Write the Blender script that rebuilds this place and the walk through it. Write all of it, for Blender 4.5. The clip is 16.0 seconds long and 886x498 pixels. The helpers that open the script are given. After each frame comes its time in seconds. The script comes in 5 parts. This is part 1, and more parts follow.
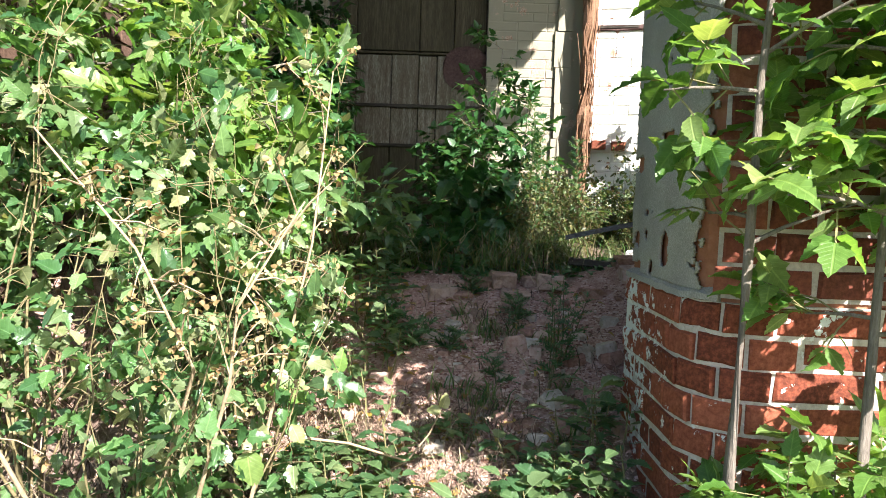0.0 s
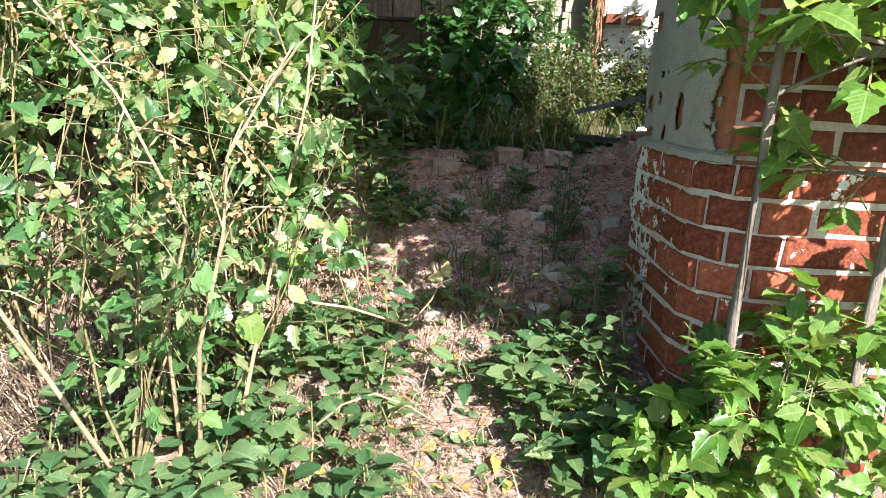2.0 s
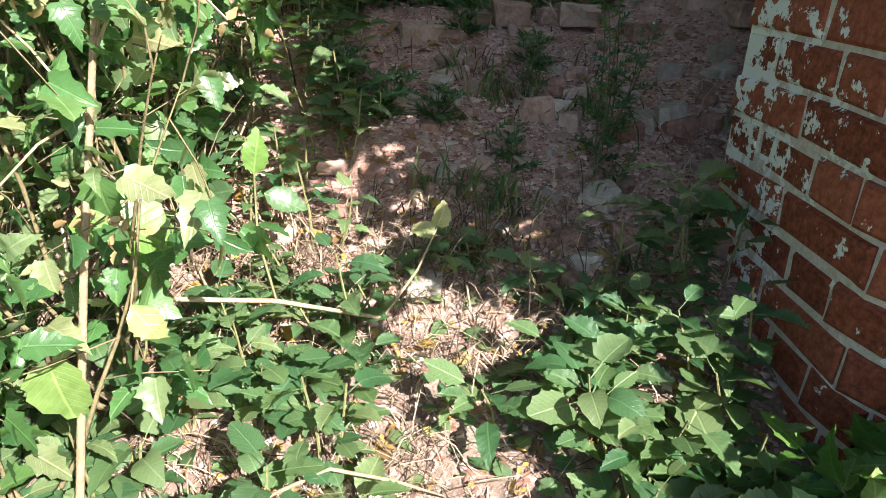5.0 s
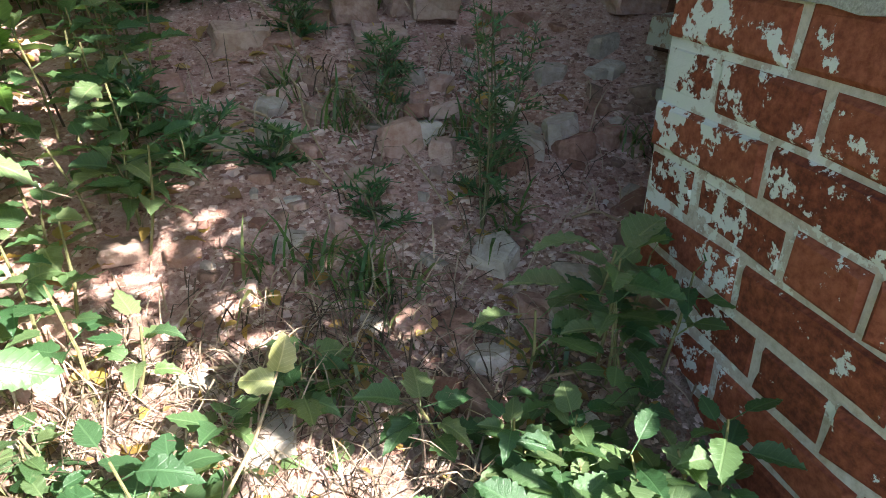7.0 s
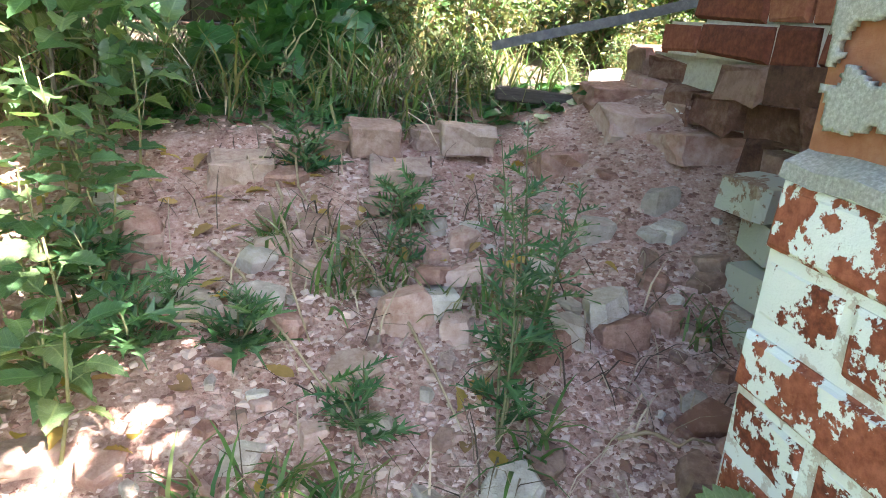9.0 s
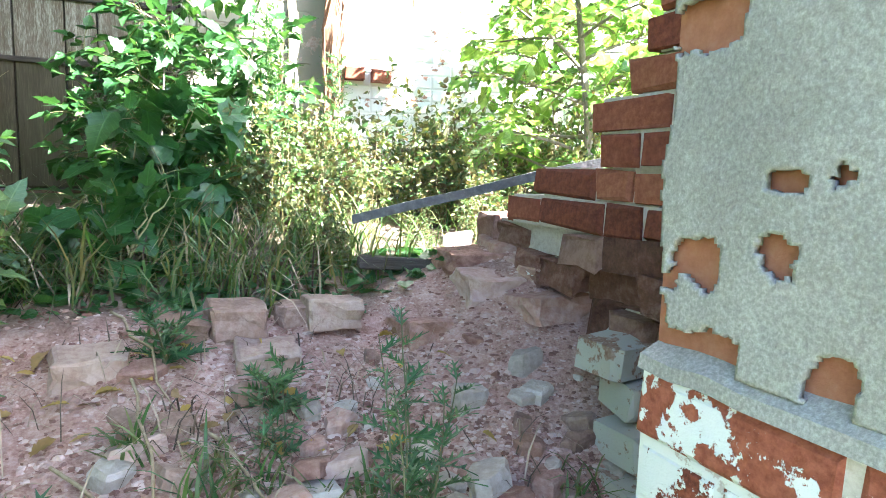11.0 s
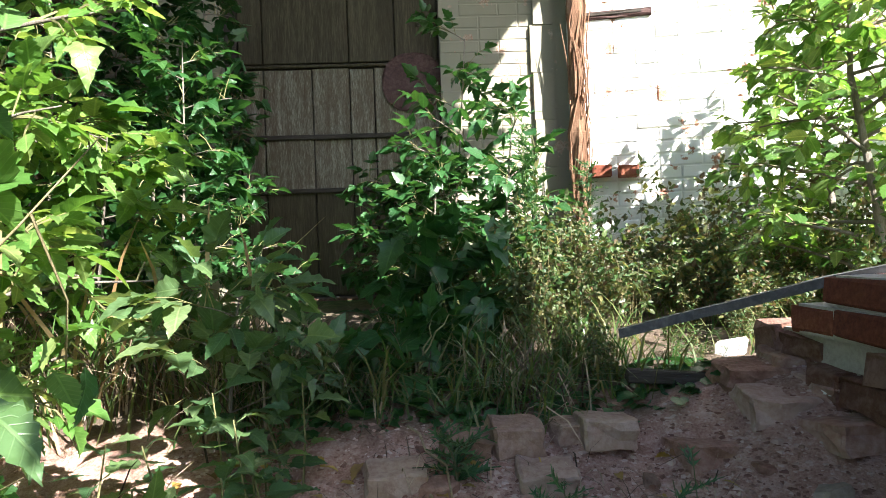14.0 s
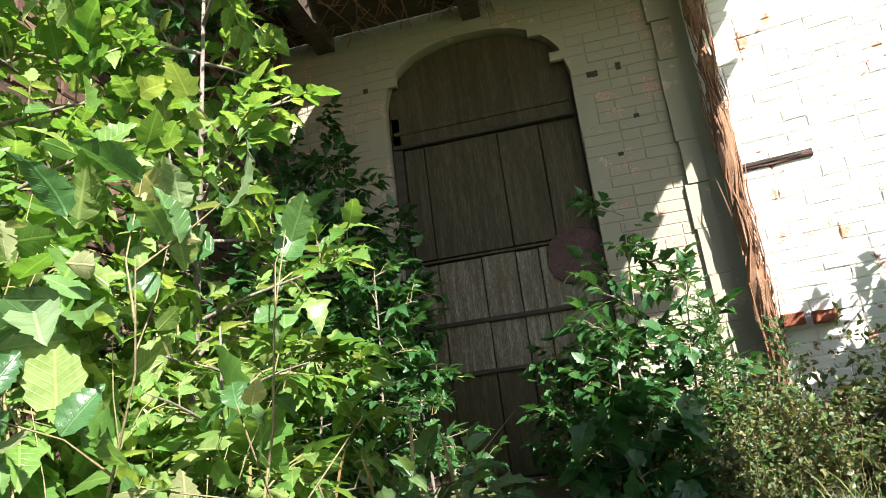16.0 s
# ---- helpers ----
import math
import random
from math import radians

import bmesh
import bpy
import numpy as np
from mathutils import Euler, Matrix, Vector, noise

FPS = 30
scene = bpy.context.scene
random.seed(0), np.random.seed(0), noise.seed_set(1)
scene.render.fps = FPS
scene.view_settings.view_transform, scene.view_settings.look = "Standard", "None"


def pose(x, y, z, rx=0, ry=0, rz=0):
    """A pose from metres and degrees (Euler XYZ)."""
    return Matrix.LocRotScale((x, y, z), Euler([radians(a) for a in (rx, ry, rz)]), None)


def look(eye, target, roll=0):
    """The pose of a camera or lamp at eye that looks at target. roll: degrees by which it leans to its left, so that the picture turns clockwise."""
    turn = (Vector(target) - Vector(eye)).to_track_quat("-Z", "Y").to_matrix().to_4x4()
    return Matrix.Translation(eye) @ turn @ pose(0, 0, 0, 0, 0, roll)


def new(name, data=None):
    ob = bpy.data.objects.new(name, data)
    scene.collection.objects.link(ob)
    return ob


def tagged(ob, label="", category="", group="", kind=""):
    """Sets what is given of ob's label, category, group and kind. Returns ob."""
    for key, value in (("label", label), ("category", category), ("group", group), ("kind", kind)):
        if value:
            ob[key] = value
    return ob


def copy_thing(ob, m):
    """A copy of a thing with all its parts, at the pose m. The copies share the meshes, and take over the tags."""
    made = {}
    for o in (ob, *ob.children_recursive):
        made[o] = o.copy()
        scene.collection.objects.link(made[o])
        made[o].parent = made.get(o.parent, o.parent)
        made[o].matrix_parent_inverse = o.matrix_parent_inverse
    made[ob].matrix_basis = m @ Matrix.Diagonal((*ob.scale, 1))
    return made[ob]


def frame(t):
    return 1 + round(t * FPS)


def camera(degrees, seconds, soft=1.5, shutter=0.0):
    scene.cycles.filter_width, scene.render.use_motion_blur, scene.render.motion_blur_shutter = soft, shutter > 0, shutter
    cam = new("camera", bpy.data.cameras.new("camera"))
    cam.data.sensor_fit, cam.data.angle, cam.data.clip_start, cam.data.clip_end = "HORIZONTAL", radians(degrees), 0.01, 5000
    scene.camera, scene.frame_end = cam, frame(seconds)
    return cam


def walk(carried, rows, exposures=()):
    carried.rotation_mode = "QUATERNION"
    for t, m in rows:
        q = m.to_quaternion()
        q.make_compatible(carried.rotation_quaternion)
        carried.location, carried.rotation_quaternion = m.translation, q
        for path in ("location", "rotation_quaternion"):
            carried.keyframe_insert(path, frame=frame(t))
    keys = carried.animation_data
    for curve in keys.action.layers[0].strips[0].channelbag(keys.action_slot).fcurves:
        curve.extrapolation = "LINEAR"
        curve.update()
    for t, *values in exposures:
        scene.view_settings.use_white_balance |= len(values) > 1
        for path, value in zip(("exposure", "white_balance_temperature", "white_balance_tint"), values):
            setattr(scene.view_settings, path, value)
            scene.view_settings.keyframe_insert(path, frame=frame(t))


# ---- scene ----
cam = camera(68.8, 16.0, 0.92)
PATH = [
    (0, (0.609, -0.19, 1.303), (0.591, 1.805, 1.167), 2.0),
    (0.5, (0.607, -0.187, 1.292), (0.567, 1.805, 1.113), 2.0),
    (1, (0.603, -0.184, 1.27), (0.549, 1.797, 1.004), 3.0),
    (1.5, (0.609, -0.171, 1.248), (0.578, 1.796, 0.885), 3.2),
    (2, (0.621, -0.142, 1.224), (0.599, 1.802, 0.756), 2.4),
    (2.5, (0.642, -0.058, 1.202), (0.617, 1.872, 0.677), 2.5),
    (3, (0.602, 0.03, 1.186), (0.54, 1.948, 0.622), 2.5),
    (3.2, (0.573, 0.1, 1.178), (0.524, 2.01, 0.587), 1.8),
    (5.3, (0.56, 0.738, 1.132), (0.718, 2.481, 0.163), 1.3),
    (5.5, (0.552, 0.774, 1.131), (0.79, 2.456, 0.074), 1.7),
    (6, (0.562, 0.812, 1.148), (0.884, 2.502, 0.128), 1.1),
    (6.5, (0.583, 0.921, 1.152), (0.986, 2.626, 0.189), -0.4),
    (7, (0.63, 1.093, 1.174), (1.104, 2.802, 0.25), 0.5),
    (7.5, (0.668, 1.237, 1.177), (1.013, 3.003, 0.305), -0.8),
    (8, (0.705, 1.31, 1.174), (0.979, 3.101, 0.327), -0.1),
    (8.5, (0.733, 1.354, 1.207), (0.917, 3.187, 0.429), 0.4),
    (9, (0.745, 1.384, 1.227), (1.123, 3.227, 0.55), 2.9),
    (9.5, (0.753, 1.39, 1.249), (1.27, 3.225, 0.645), 3.3),
    (10, (0.75, 1.395, 1.269), (1.331, 3.253, 0.811), 3.0),
    (10.2, (0.745, 1.39, 1.279), (1.379, 3.246, 0.888), 2.8),
    (12.3, (0.653, 1.411, 1.332), (1.56, 3.184, 1.146), -0.0),
    (12.5, (0.647, 1.405, 1.339), (1.498, 3.207, 1.168), -0.7),
    (13, (0.642, 1.391, 1.363), (1.268, 3.287, 1.256), -2.5),
    (13.5, (0.63, 1.385, 1.375), (0.969, 3.355, 1.33), -1.3),
    (14, (0.639, 1.352, 1.408), (0.741, 3.35, 1.408), -2.2),
    (14.5, (0.653, 1.325, 1.427), (0.687, 3.317, 1.608), -2.5),
    (15, (0.723, 1.273, 1.449), (0.649, 3.244, 1.775), -3.9),
    (15.5, (0.743, 1.229, 1.473), (0.431, 3.156, 1.907), -5.3),
    (16, (0.619, 1.204, 1.508), (0.258, 3.101, 2.029), -7.2),
]
walk(cam, [(t, look(eye, target, roll)) for t, eye, target, roll in PATH],
     [(0, 2.15, 6350, 16), (3.2, 2.1, 6300, 16), (5.5, 2.05, 6300, 15), (6.5, 2.0, 6300, 15), (7, 2.6, 6300, 16), (7.5, 3.2, 6300, 16), (8, 3.7, 6500, 18), (9, 4.15, 6300, 18), (10, 4.4, 6000, 16),
      (12.5, 3.85, 5800, 15), (13.5, 2.92, 6000, 14), (14.5, 2.2, 6300, 13), (16, 2.1, 6400, 13)])

# ---- light ----
TO_SUN = Vector((0.47, -0.63, 0.62)).normalized()
world = bpy.data.worlds.new("world")
world.use_nodes = True
scene.world = world
sky = world.node_tree.nodes.new("ShaderNodeTexSky")
sky.sky_type, sky.sun_disc = "NISHITA", False
sky.sun_elevation = math.asin(TO_SUN.z)
sky.sun_rotation = math.atan2(TO_SUN.x, TO_SUN.y)
world.node_tree.nodes["Background"].inputs["Strength"].default_value = 0.065
world.node_tree.links.new(sky.outputs[0], world.node_tree.nodes["Background"].inputs["Color"])
sun = new("sun", bpy.data.lights.new("sun", "SUN"))
sun.data.energy, sun.data.angle, sun.data.color = 5.0, radians(0.5), (1.0, 0.95, 0.86)
sun.matrix_world = look(TO_SUN * 30, (0, 0, 0))

# ---- materials ----
rng = np.random.default_rng(7)


def nodes_of(name):
    m = bpy.data.materials.new(name)
    m.use_nodes = True
    return m, m.node_tree.nodes, m.node_tree.links, m.node_tree.nodes["Principled BSDF"]


def ramp(n, stops):
    r = n.new("ShaderNodeValToRGB")
    while len(r.color_ramp.elements) < len(stops):
        r.color_ramp.elements.new(0.5)
    for e, (p, c) in zip(r.color_ramp.elements, stops):
        e.position, e.color = p, (*c, 1)
    return r


def noise_tex(n, l, scale, detail=6, rough=0.6, coord="Object", stretch=None):
    tc = n.new("ShaderNodeTexCoord")
    t = n.new("ShaderNodeTexNoise")
    t.inputs["Scale"].default_value, t.inputs["Detail"].default_value, t.inputs["Roughness"].default_value = scale, detail, rough
    if stretch:
        mp = n.new("ShaderNodeMapping")
        mp.inputs["Scale"].default_value = stretch
        l.new(tc.outputs[coord], mp.inputs[0])
        l.new(mp.outputs[0], t.inputs[0])
    else:
        l.new(tc.outputs[coord], t.inputs[0])
    return t


def world_noise(n, l, scale, detail=6, rough=0.6):
    g = n.new("ShaderNodeNewGeometry")
    t = n.new("ShaderNodeTexNoise")
    t.inputs["Scale"].default_value, t.inputs["Detail"].default_value, t.inputs["Roughness"].default_value = scale, detail, rough
    l.new(g.outputs["Position"], t.inputs[0])
    return t


def blend(n, l, fac, a, b, kind="MIX"):
    m = n.new("ShaderNodeMix")
    m.data_type, m.blend_type = "RGBA", kind
    for sock, v in ((m.inputs[0], fac), (m.inputs[6], a), (m.inputs[7], b)):
        if isinstance(v, (int, float)):
            sock.default_value = v
        elif isinstance(v, tuple):
            sock.default_value = (*v, 1)
        else:
            l.new(v, sock)
    return m.outputs[2]


def step(n, l, value, low, high):
    m = n.new("ShaderNodeMapRange")
    m.inputs["From Min"].default_value, m.inputs["From Max"].default_value = low, high
    l.new(value, m.inputs["Value"])
    return m.outputs[0]


def bump(n, l, b, height, strength=0.5, distance=0.01):
    k = n.new("ShaderNodeBump")
    k.inputs["Strength"].default_value, k.inputs["Distance"].default_value = strength, distance
    l.new(height, k.inputs["Height"])
    l.new(k.outputs[0], b.inputs["Normal"])


def rough_stuff(name, dark, mid, light, big=3.0, fine=60.0, rough=0.95, relief=0.6, depth=0.01, vary=0.0, stretch=None, island=False):
    """Mottled mineral or woody surface with two scales of variation."""
    m, n, l, b = nodes_of(name)
    a, c = noise_tex(n, l, big, stretch=stretch), noise_tex(n, l, fine, 8, 0.7, stretch=stretch)
    r = ramp(n, [(0.3, dark), (0.5, mid), (0.72, light)])
    mx = n.new("ShaderNodeMath")
    mx.operation = "MULTIPLY_ADD"
    l.new(c.outputs[0], mx.inputs[0])
    mx.inputs[1].default_value = 0.6
    half = n.new("ShaderNodeMath")
    half.operation = "MULTIPLY"
    l.new(a.outputs[0], half.inputs[0])
    half.inputs[1].default_value = 0.4
    l.new(half.outputs[0], mx.inputs[2])
    src = mx.outputs[0]
    if vary:
        o = n.new("ShaderNodeNewGeometry" if island else "ShaderNodeObjectInfo")
        v = n.new("ShaderNodeMath")
        v.operation = "MULTIPLY_ADD"
        l.new(o.outputs["Random Per Island" if island else "Random"], v.inputs[0])
        v.inputs[1].default_value = vary
        l.new(src, v.inputs[2])
        v2 = n.new("ShaderNodeMath")
        v2.operation = "SUBTRACT"
        l.new(v.outputs[0], v2.inputs[0])
        v2.inputs[1].default_value = vary / 2
        src = v2.outputs[0]
    l.new(src, r.inputs[0])
    l.new(r.outputs[0], b.inputs["Base Color"])
    b.inputs["Roughness"].default_value = rough
    b.inputs["Specular IOR Level"].default_value = 0.25
    bump(n, l, b, c.outputs[0], relief, depth)
    return m


def leaf_stuff(name, colours, shine=0.36, through_light=0.42, veins=True):
    """Leaves: a ramp of colours picked per leaf, veins of noise, light shining through."""
    m, n, l, b = nodes_of(name)
    g = n.new("ShaderNodeNewGeometry")
    o = n.new("ShaderNodeObjectInfo")
    add = n.new("ShaderNodeMath")
    add.operation = "ADD"
    l.new(g.outputs["Random Per Island"], add.inputs[0])
    l.new(o.outputs["Random"], add.inputs[1])
    fr = n.new("ShaderNodeMath")
    fr.operation = "FRACT"
    l.new(add.outputs[0], fr.inputs[0])
    k = len(colours)
    r = ramp(n, [(i / (k - 1), c) for i, c in enumerate(colours)])
    l.new(fr.outputs[0], r.inputs[0])
    t = noise_tex(n, l, 45.0, 5)
    col = blend(n, l, step(n, l, t.outputs[0], 0.35, 0.75), r.outputs[0], (0.62, 0.68, 0.5), "MULTIPLY")
    relief = t.outputs[0]
    if veins:
        # midrib and side veins, a little paler than the blade
        uv, sep = n.new("ShaderNodeTexCoord"), n.new("ShaderNodeSeparateXYZ")
        l.new(uv.outputs["UV"], sep.inputs[0])

        def calc(op, a, c):
            k = n.new("ShaderNodeMath")
            k.operation = op
            for sock, v in ((k.inputs[0], a), (k.inputs[1], c)):
                if isinstance(v, (int, float)):
                    sock.default_value = v
                else:
                    l.new(v, sock)
            return k.outputs[0]

        across = calc("ABSOLUTE", calc("SUBTRACT", sep.outputs[0], 0.5), 0)
        rib = step(n, l, across, 0.028, 0.012)
        side = calc("FRACT", calc("MULTIPLY", calc("SUBTRACT", sep.outputs[1], calc("MULTIPLY", across, 0.75)), 8.0), 0)
        side = step(n, l, calc("ABSOLUTE", calc("SUBTRACT", side, 0.5), 0), 0.09, 0.02)
        vein = calc("MAXIMUM", rib, calc("MULTIPLY", side, 0.55))
        col = blend(n, l, vein, col, blend(n, l, 1.0, col, (1.55, 1.4, 1.5), "MULTIPLY"))
        relief = calc("SUBTRACT", relief, calc("MULTIPLY", vein, 0.6))
    l.new(col, b.inputs["Base Color"])
    b.inputs["Roughness"].default_value = shine
    b.inputs["Specular IOR Level"].default_value = 0.55
    bump(n, l, b, relief, 0.45, 0.003)
    tr = n.new("ShaderNodeBsdfTranslucent")
    warm = blend(n, l, 1.0, col, (1.32, 1.23, 0.62), "MULTIPLY")
    l.new(warm, tr.inputs[0])
    mix = n.new("ShaderNodeMixShader")
    mix.inputs[0].default_value = through_light
    l.new(b.outputs[0], mix.inputs[1])
    l.new(tr.outputs[0], mix.inputs[2])
    l.new(mix.outputs[0], n["Material Output"].inputs[0])
    return m


def flaking(name, under_dark, under_mid, under_light, paint, cover, scale=14.0, sheltered=None):
    """Paint flaking off masonry: cover sets how much of it is left."""
    m, n, l, b = nodes_of(name)
    f = noise_tex(n, l, 70.0, 8, 0.7)
    o = n.new("ShaderNodeObjectInfo")
    r = ramp(n, [(0.32, under_dark), (0.5, under_mid), (0.7, under_light)])
    sh = n.new("ShaderNodeMath")
    sh.operation = "MULTIPLY_ADD"
    l.new(o.outputs["Random"], sh.inputs[0])
    sh.inputs[1].default_value = 0.22
    l.new(f.outputs[0], sh.inputs[2])
    s2 = n.new("ShaderNodeMath")
    s2.operation = "SUBTRACT"
    l.new(sh.outputs[0], s2.inputs[0])
    s2.inputs[1].default_value = 0.11
    l.new(s2.outputs[0], r.inputs[0])
    w = world_noise(n, l, scale, 9, 0.68)
    big = world_noise(n, l, 3.3, 3, 0.5)
    sm = n.new("ShaderNodeMath")
    sm.operation = "MULTIPLY_ADD"
    l.new(big.outputs[0], sm.inputs[0])
    sm.inputs[1].default_value = 0.55
    l.new(w.outputs[0], sm.inputs[2])
    amount = sm.outputs[0]
    if sheltered:
        # more paint is left towards the sheltered end of the wall
        g2, sep = n.new("ShaderNodeNewGeometry"), n.new("ShaderNodeSeparateXYZ")
        l.new(g2.outputs["Position"], sep.inputs[0])
        grow = n.new("ShaderNodeMath")
        grow.operation = "ADD"
        mr = n.new("ShaderNodeMapRange")
        mr.inputs["From Min"].default_value, mr.inputs["From Max"].default_value = sheltered[0], sheltered[1]
        mr.inputs["To Min"].default_value, mr.inputs["To Max"].default_value = -sheltered[2], 0.0
        l.new(sep.outputs["Y"], mr.inputs["Value"])
        l.new(amount, grow.inputs[0])
        l.new(mr.outputs[0], grow.inputs[1])
        amount = grow.outputs[0]
    mask = step(n, l, amount, 0.775 - cover, 0.79 - cover)
    col = blend(n, l, mask, r.outputs[0], paint)
    l.new(col, b.inputs["Base Color"])
    b.inputs["Roughness"].default_value = 0.9
    b.inputs["Specular IOR Level"].default_value = 0.25
    hsum = n.new("ShaderNodeMath")
    hsum.operation = "MULTIPLY_ADD"
    l.new(mask, hsum.inputs[0])
    hsum.inputs[1].default_value = 0.5
    l.new(f.outputs[0], hsum.inputs[2])
    bump(n, l, b, hsum.outputs[0], 0.6, 0.004)
    return m


BRICK = rough_stuff("red_brick", (0.09, 0.027, 0.018), (0.20, 0.06, 0.036), (0.33, 0.13, 0.075), 5, 70, relief=0.5, depth=0.006, vary=0.25)
PLINTH_BRICK = flaking("painted_brick", (0.10, 0.027, 0.015), (0.215, 0.058, 0.03), (0.33, 0.105, 0.058), (0.66, 0.66, 0.62), -0.025, 24, (1.45, 1.8, 0.13))
PLINTH_MORTAR = flaking("painted_mortar", (0.3, 0.24, 0.19), (0.46, 0.40, 0.34), (0.58, 0.52, 0.46), (0.66, 0.66, 0.62), 0.02, 24, (1.45, 1.8, 0.13))
WHITE_BRICK = flaking("whitewashed_brick", (0.22, 0.13, 0.09), (0.32, 0.24, 0.18), (0.42, 0.36, 0.28), (0.40, 0.39, 0.33), 0.06, 26)
MORTAR = rough_stuff("lime_mortar", (0.34, 0.28, 0.23), (0.52, 0.46, 0.40), (0.66, 0.61, 0.55), 8, 90, relief=0.8)
UNDERCOAT = rough_stuff("orange_undercoat", (0.22, 0.085, 0.045), (0.31, 0.125, 0.07), (0.38, 0.19, 0.12), 6, 55, relief=0.4, depth=0.005)
STUCCO = rough_stuff("grey_stucco", (0.15, 0.14, 0.12), (0.30, 0.28, 0.245), (0.58, 0.55, 0.49), 3, 240, relief=0.5, depth=0.006)
# shaded and sunlit copies of one whitewash; the door wall's shade is in its paint
SHADED_WHITEWASH = flaking("shaded_whitewash", (0.30, 0.17, 0.11), (0.42, 0.33, 0.26), (0.5, 0.42, 0.34), (0.28, 0.26, 0.195), 0.12, 9)
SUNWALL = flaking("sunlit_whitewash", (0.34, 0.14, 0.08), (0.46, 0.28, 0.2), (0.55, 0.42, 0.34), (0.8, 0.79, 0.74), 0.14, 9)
DARK_BRICK = rough_stuff("dark_brown_brick", (0.03, 0.02, 0.015), (0.085, 0.05, 0.035), (0.2, 0.13, 0.09), 3, 60, vary=0.3, island=True)
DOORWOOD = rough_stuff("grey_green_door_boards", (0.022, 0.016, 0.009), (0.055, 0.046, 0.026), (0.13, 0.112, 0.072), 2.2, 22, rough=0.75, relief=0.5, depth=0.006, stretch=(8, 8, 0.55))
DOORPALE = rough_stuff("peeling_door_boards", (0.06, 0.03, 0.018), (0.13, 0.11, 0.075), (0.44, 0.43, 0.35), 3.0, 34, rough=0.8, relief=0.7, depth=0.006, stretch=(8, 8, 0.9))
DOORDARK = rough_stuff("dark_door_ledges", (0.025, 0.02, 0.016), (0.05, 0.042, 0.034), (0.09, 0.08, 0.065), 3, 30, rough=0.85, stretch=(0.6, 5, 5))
RUST = rough_stuff("rusty_sheet", (0.025, 0.014, 0.012), (0.075, 0.04, 0.035), (0.13, 0.085, 0.075), 8, 50, rough=0.7)
OLDWOOD = rough_stuff("weathered_timber", (0.10, 0.05, 0.03), (0.24, 0.135, 0.08), (0.42, 0.28, 0.19), 3, 30, relief=1.0, stretch=(9, 9, 0.5))
CEILWOOD = rough_stuff("dark_ceiling_boards", (0.03, 0.024, 0.018), (0.08, 0.06, 0.045), (0.15, 0.11, 0.08), 3, 30, stretch=(0.5, 7, 7))
BARK = rough_stuff("sapling_bark", (0.09, 0.075, 0.06), (0.19, 0.165, 0.135), (0.31, 0.28, 0.24), 6, 50, relief=0.7, stretch=(6, 6, 1))
STEM = rough_stuff("green_stem", (0.10, 0.10, 0.04), (0.19, 0.18, 0.08), (0.3, 0.27, 0.14), 8, 60)
MUGSTEM = rough_stuff("mugwort_stem", (0.07, 0.07, 0.035), (0.13, 0.13, 0.065), (0.2, 0.19, 0.1), 8, 60)
DRYSTEM = rough_stuff("dry_stem", (0.17, 0.12, 0.07), (0.31, 0.235, 0.145), (0.48, 0.39, 0.26), 8, 60)
TWIG = rough_stuff("twigs", (0.09, 0.07, 0.035), (0.18, 0.15, 0.075), (0.33, 0.27, 0.16), 8, 60)
OLDBRICK = rough_stuff("weathered_old_brick", (0.16, 0.095, 0.07), (0.29, 0.19, 0.145), (0.43, 0.32, 0.26), 6, 55, relief=0.7, vary=0.25)
RUIN = rough_stuff("broken_dark_brick", (0.06, 0.027, 0.02), (0.17, 0.08, 0.055), (0.34, 0.21, 0.165), 7, 45, relief=1.0, depth=0.015, vary=0.35)
STONE = rough_stuff("brick_rubble", (0.20, 0.10, 0.07), (0.36, 0.215, 0.165), (0.52, 0.38, 0.32), 6, 50, relief=0.9, vary=0.4)
PALESTONE = rough_stuff("pale_mortar_lump", (0.3, 0.25, 0.2), (0.44, 0.38, 0.32), (0.6, 0.55, 0.48), 6, 55, relief=0.9, vary=0.25)
CHIPS = rough_stuff("brick_chips", (0.2, 0.105, 0.078), (0.4, 0.26, 0.21), (0.57, 0.43, 0.365), 9, 40, vary=0.65, island=True)
TAR = rough_stuff("dark_grey_metal", (0.04, 0.04, 0.042), (0.09, 0.09, 0.092), (0.18, 0.18, 0.18), 6, 50, rough=0.55)
PALE = rough_stuff("white_scrap", (0.6, 0.58, 0.55), (0.72, 0.7, 0.67), (0.82, 0.8, 0.78), 8, 40)
STRAW = rough_stuff("dry_straw", (0.07, 0.05, 0.035), (0.19, 0.14, 0.095), (0.42, 0.33, 0.23), 4, 30, vary=0.75, island=True)

LEAF_FRONT = leaf_stuff("shrub_leaves", [(0.045, 0.12, 0.045), (0.08, 0.19, 0.06), (0.16, 0.28, 0.10), (0.055, 0.14, 0.05), (0.27, 0.36, 0.19), (0.10, 0.22, 0.07), (0.06, 0.15, 0.055), (0.36, 0.37, 0.2), (0.045, 0.12, 0.045), (0.13, 0.25, 0.08)], 0.3)
LEAF_ELDER = leaf_stuff("box_elder_leaves", [(0.03, 0.11, 0.025), (0.045, 0.15, 0.03), (0.07, 0.20, 0.04), (0.04, 0.13, 0.03), (0.09, 0.23, 0.05)])
# darker greens carry the shade round the door, on saplings and vines alike
LEAF_SHADED = leaf_stuff("shaded_leaves", [(0.025, 0.085, 0.03), (0.035, 0.115, 0.035), (0.055, 0.16, 0.05), (0.03, 0.1, 0.03), (0.065, 0.16, 0.045)])
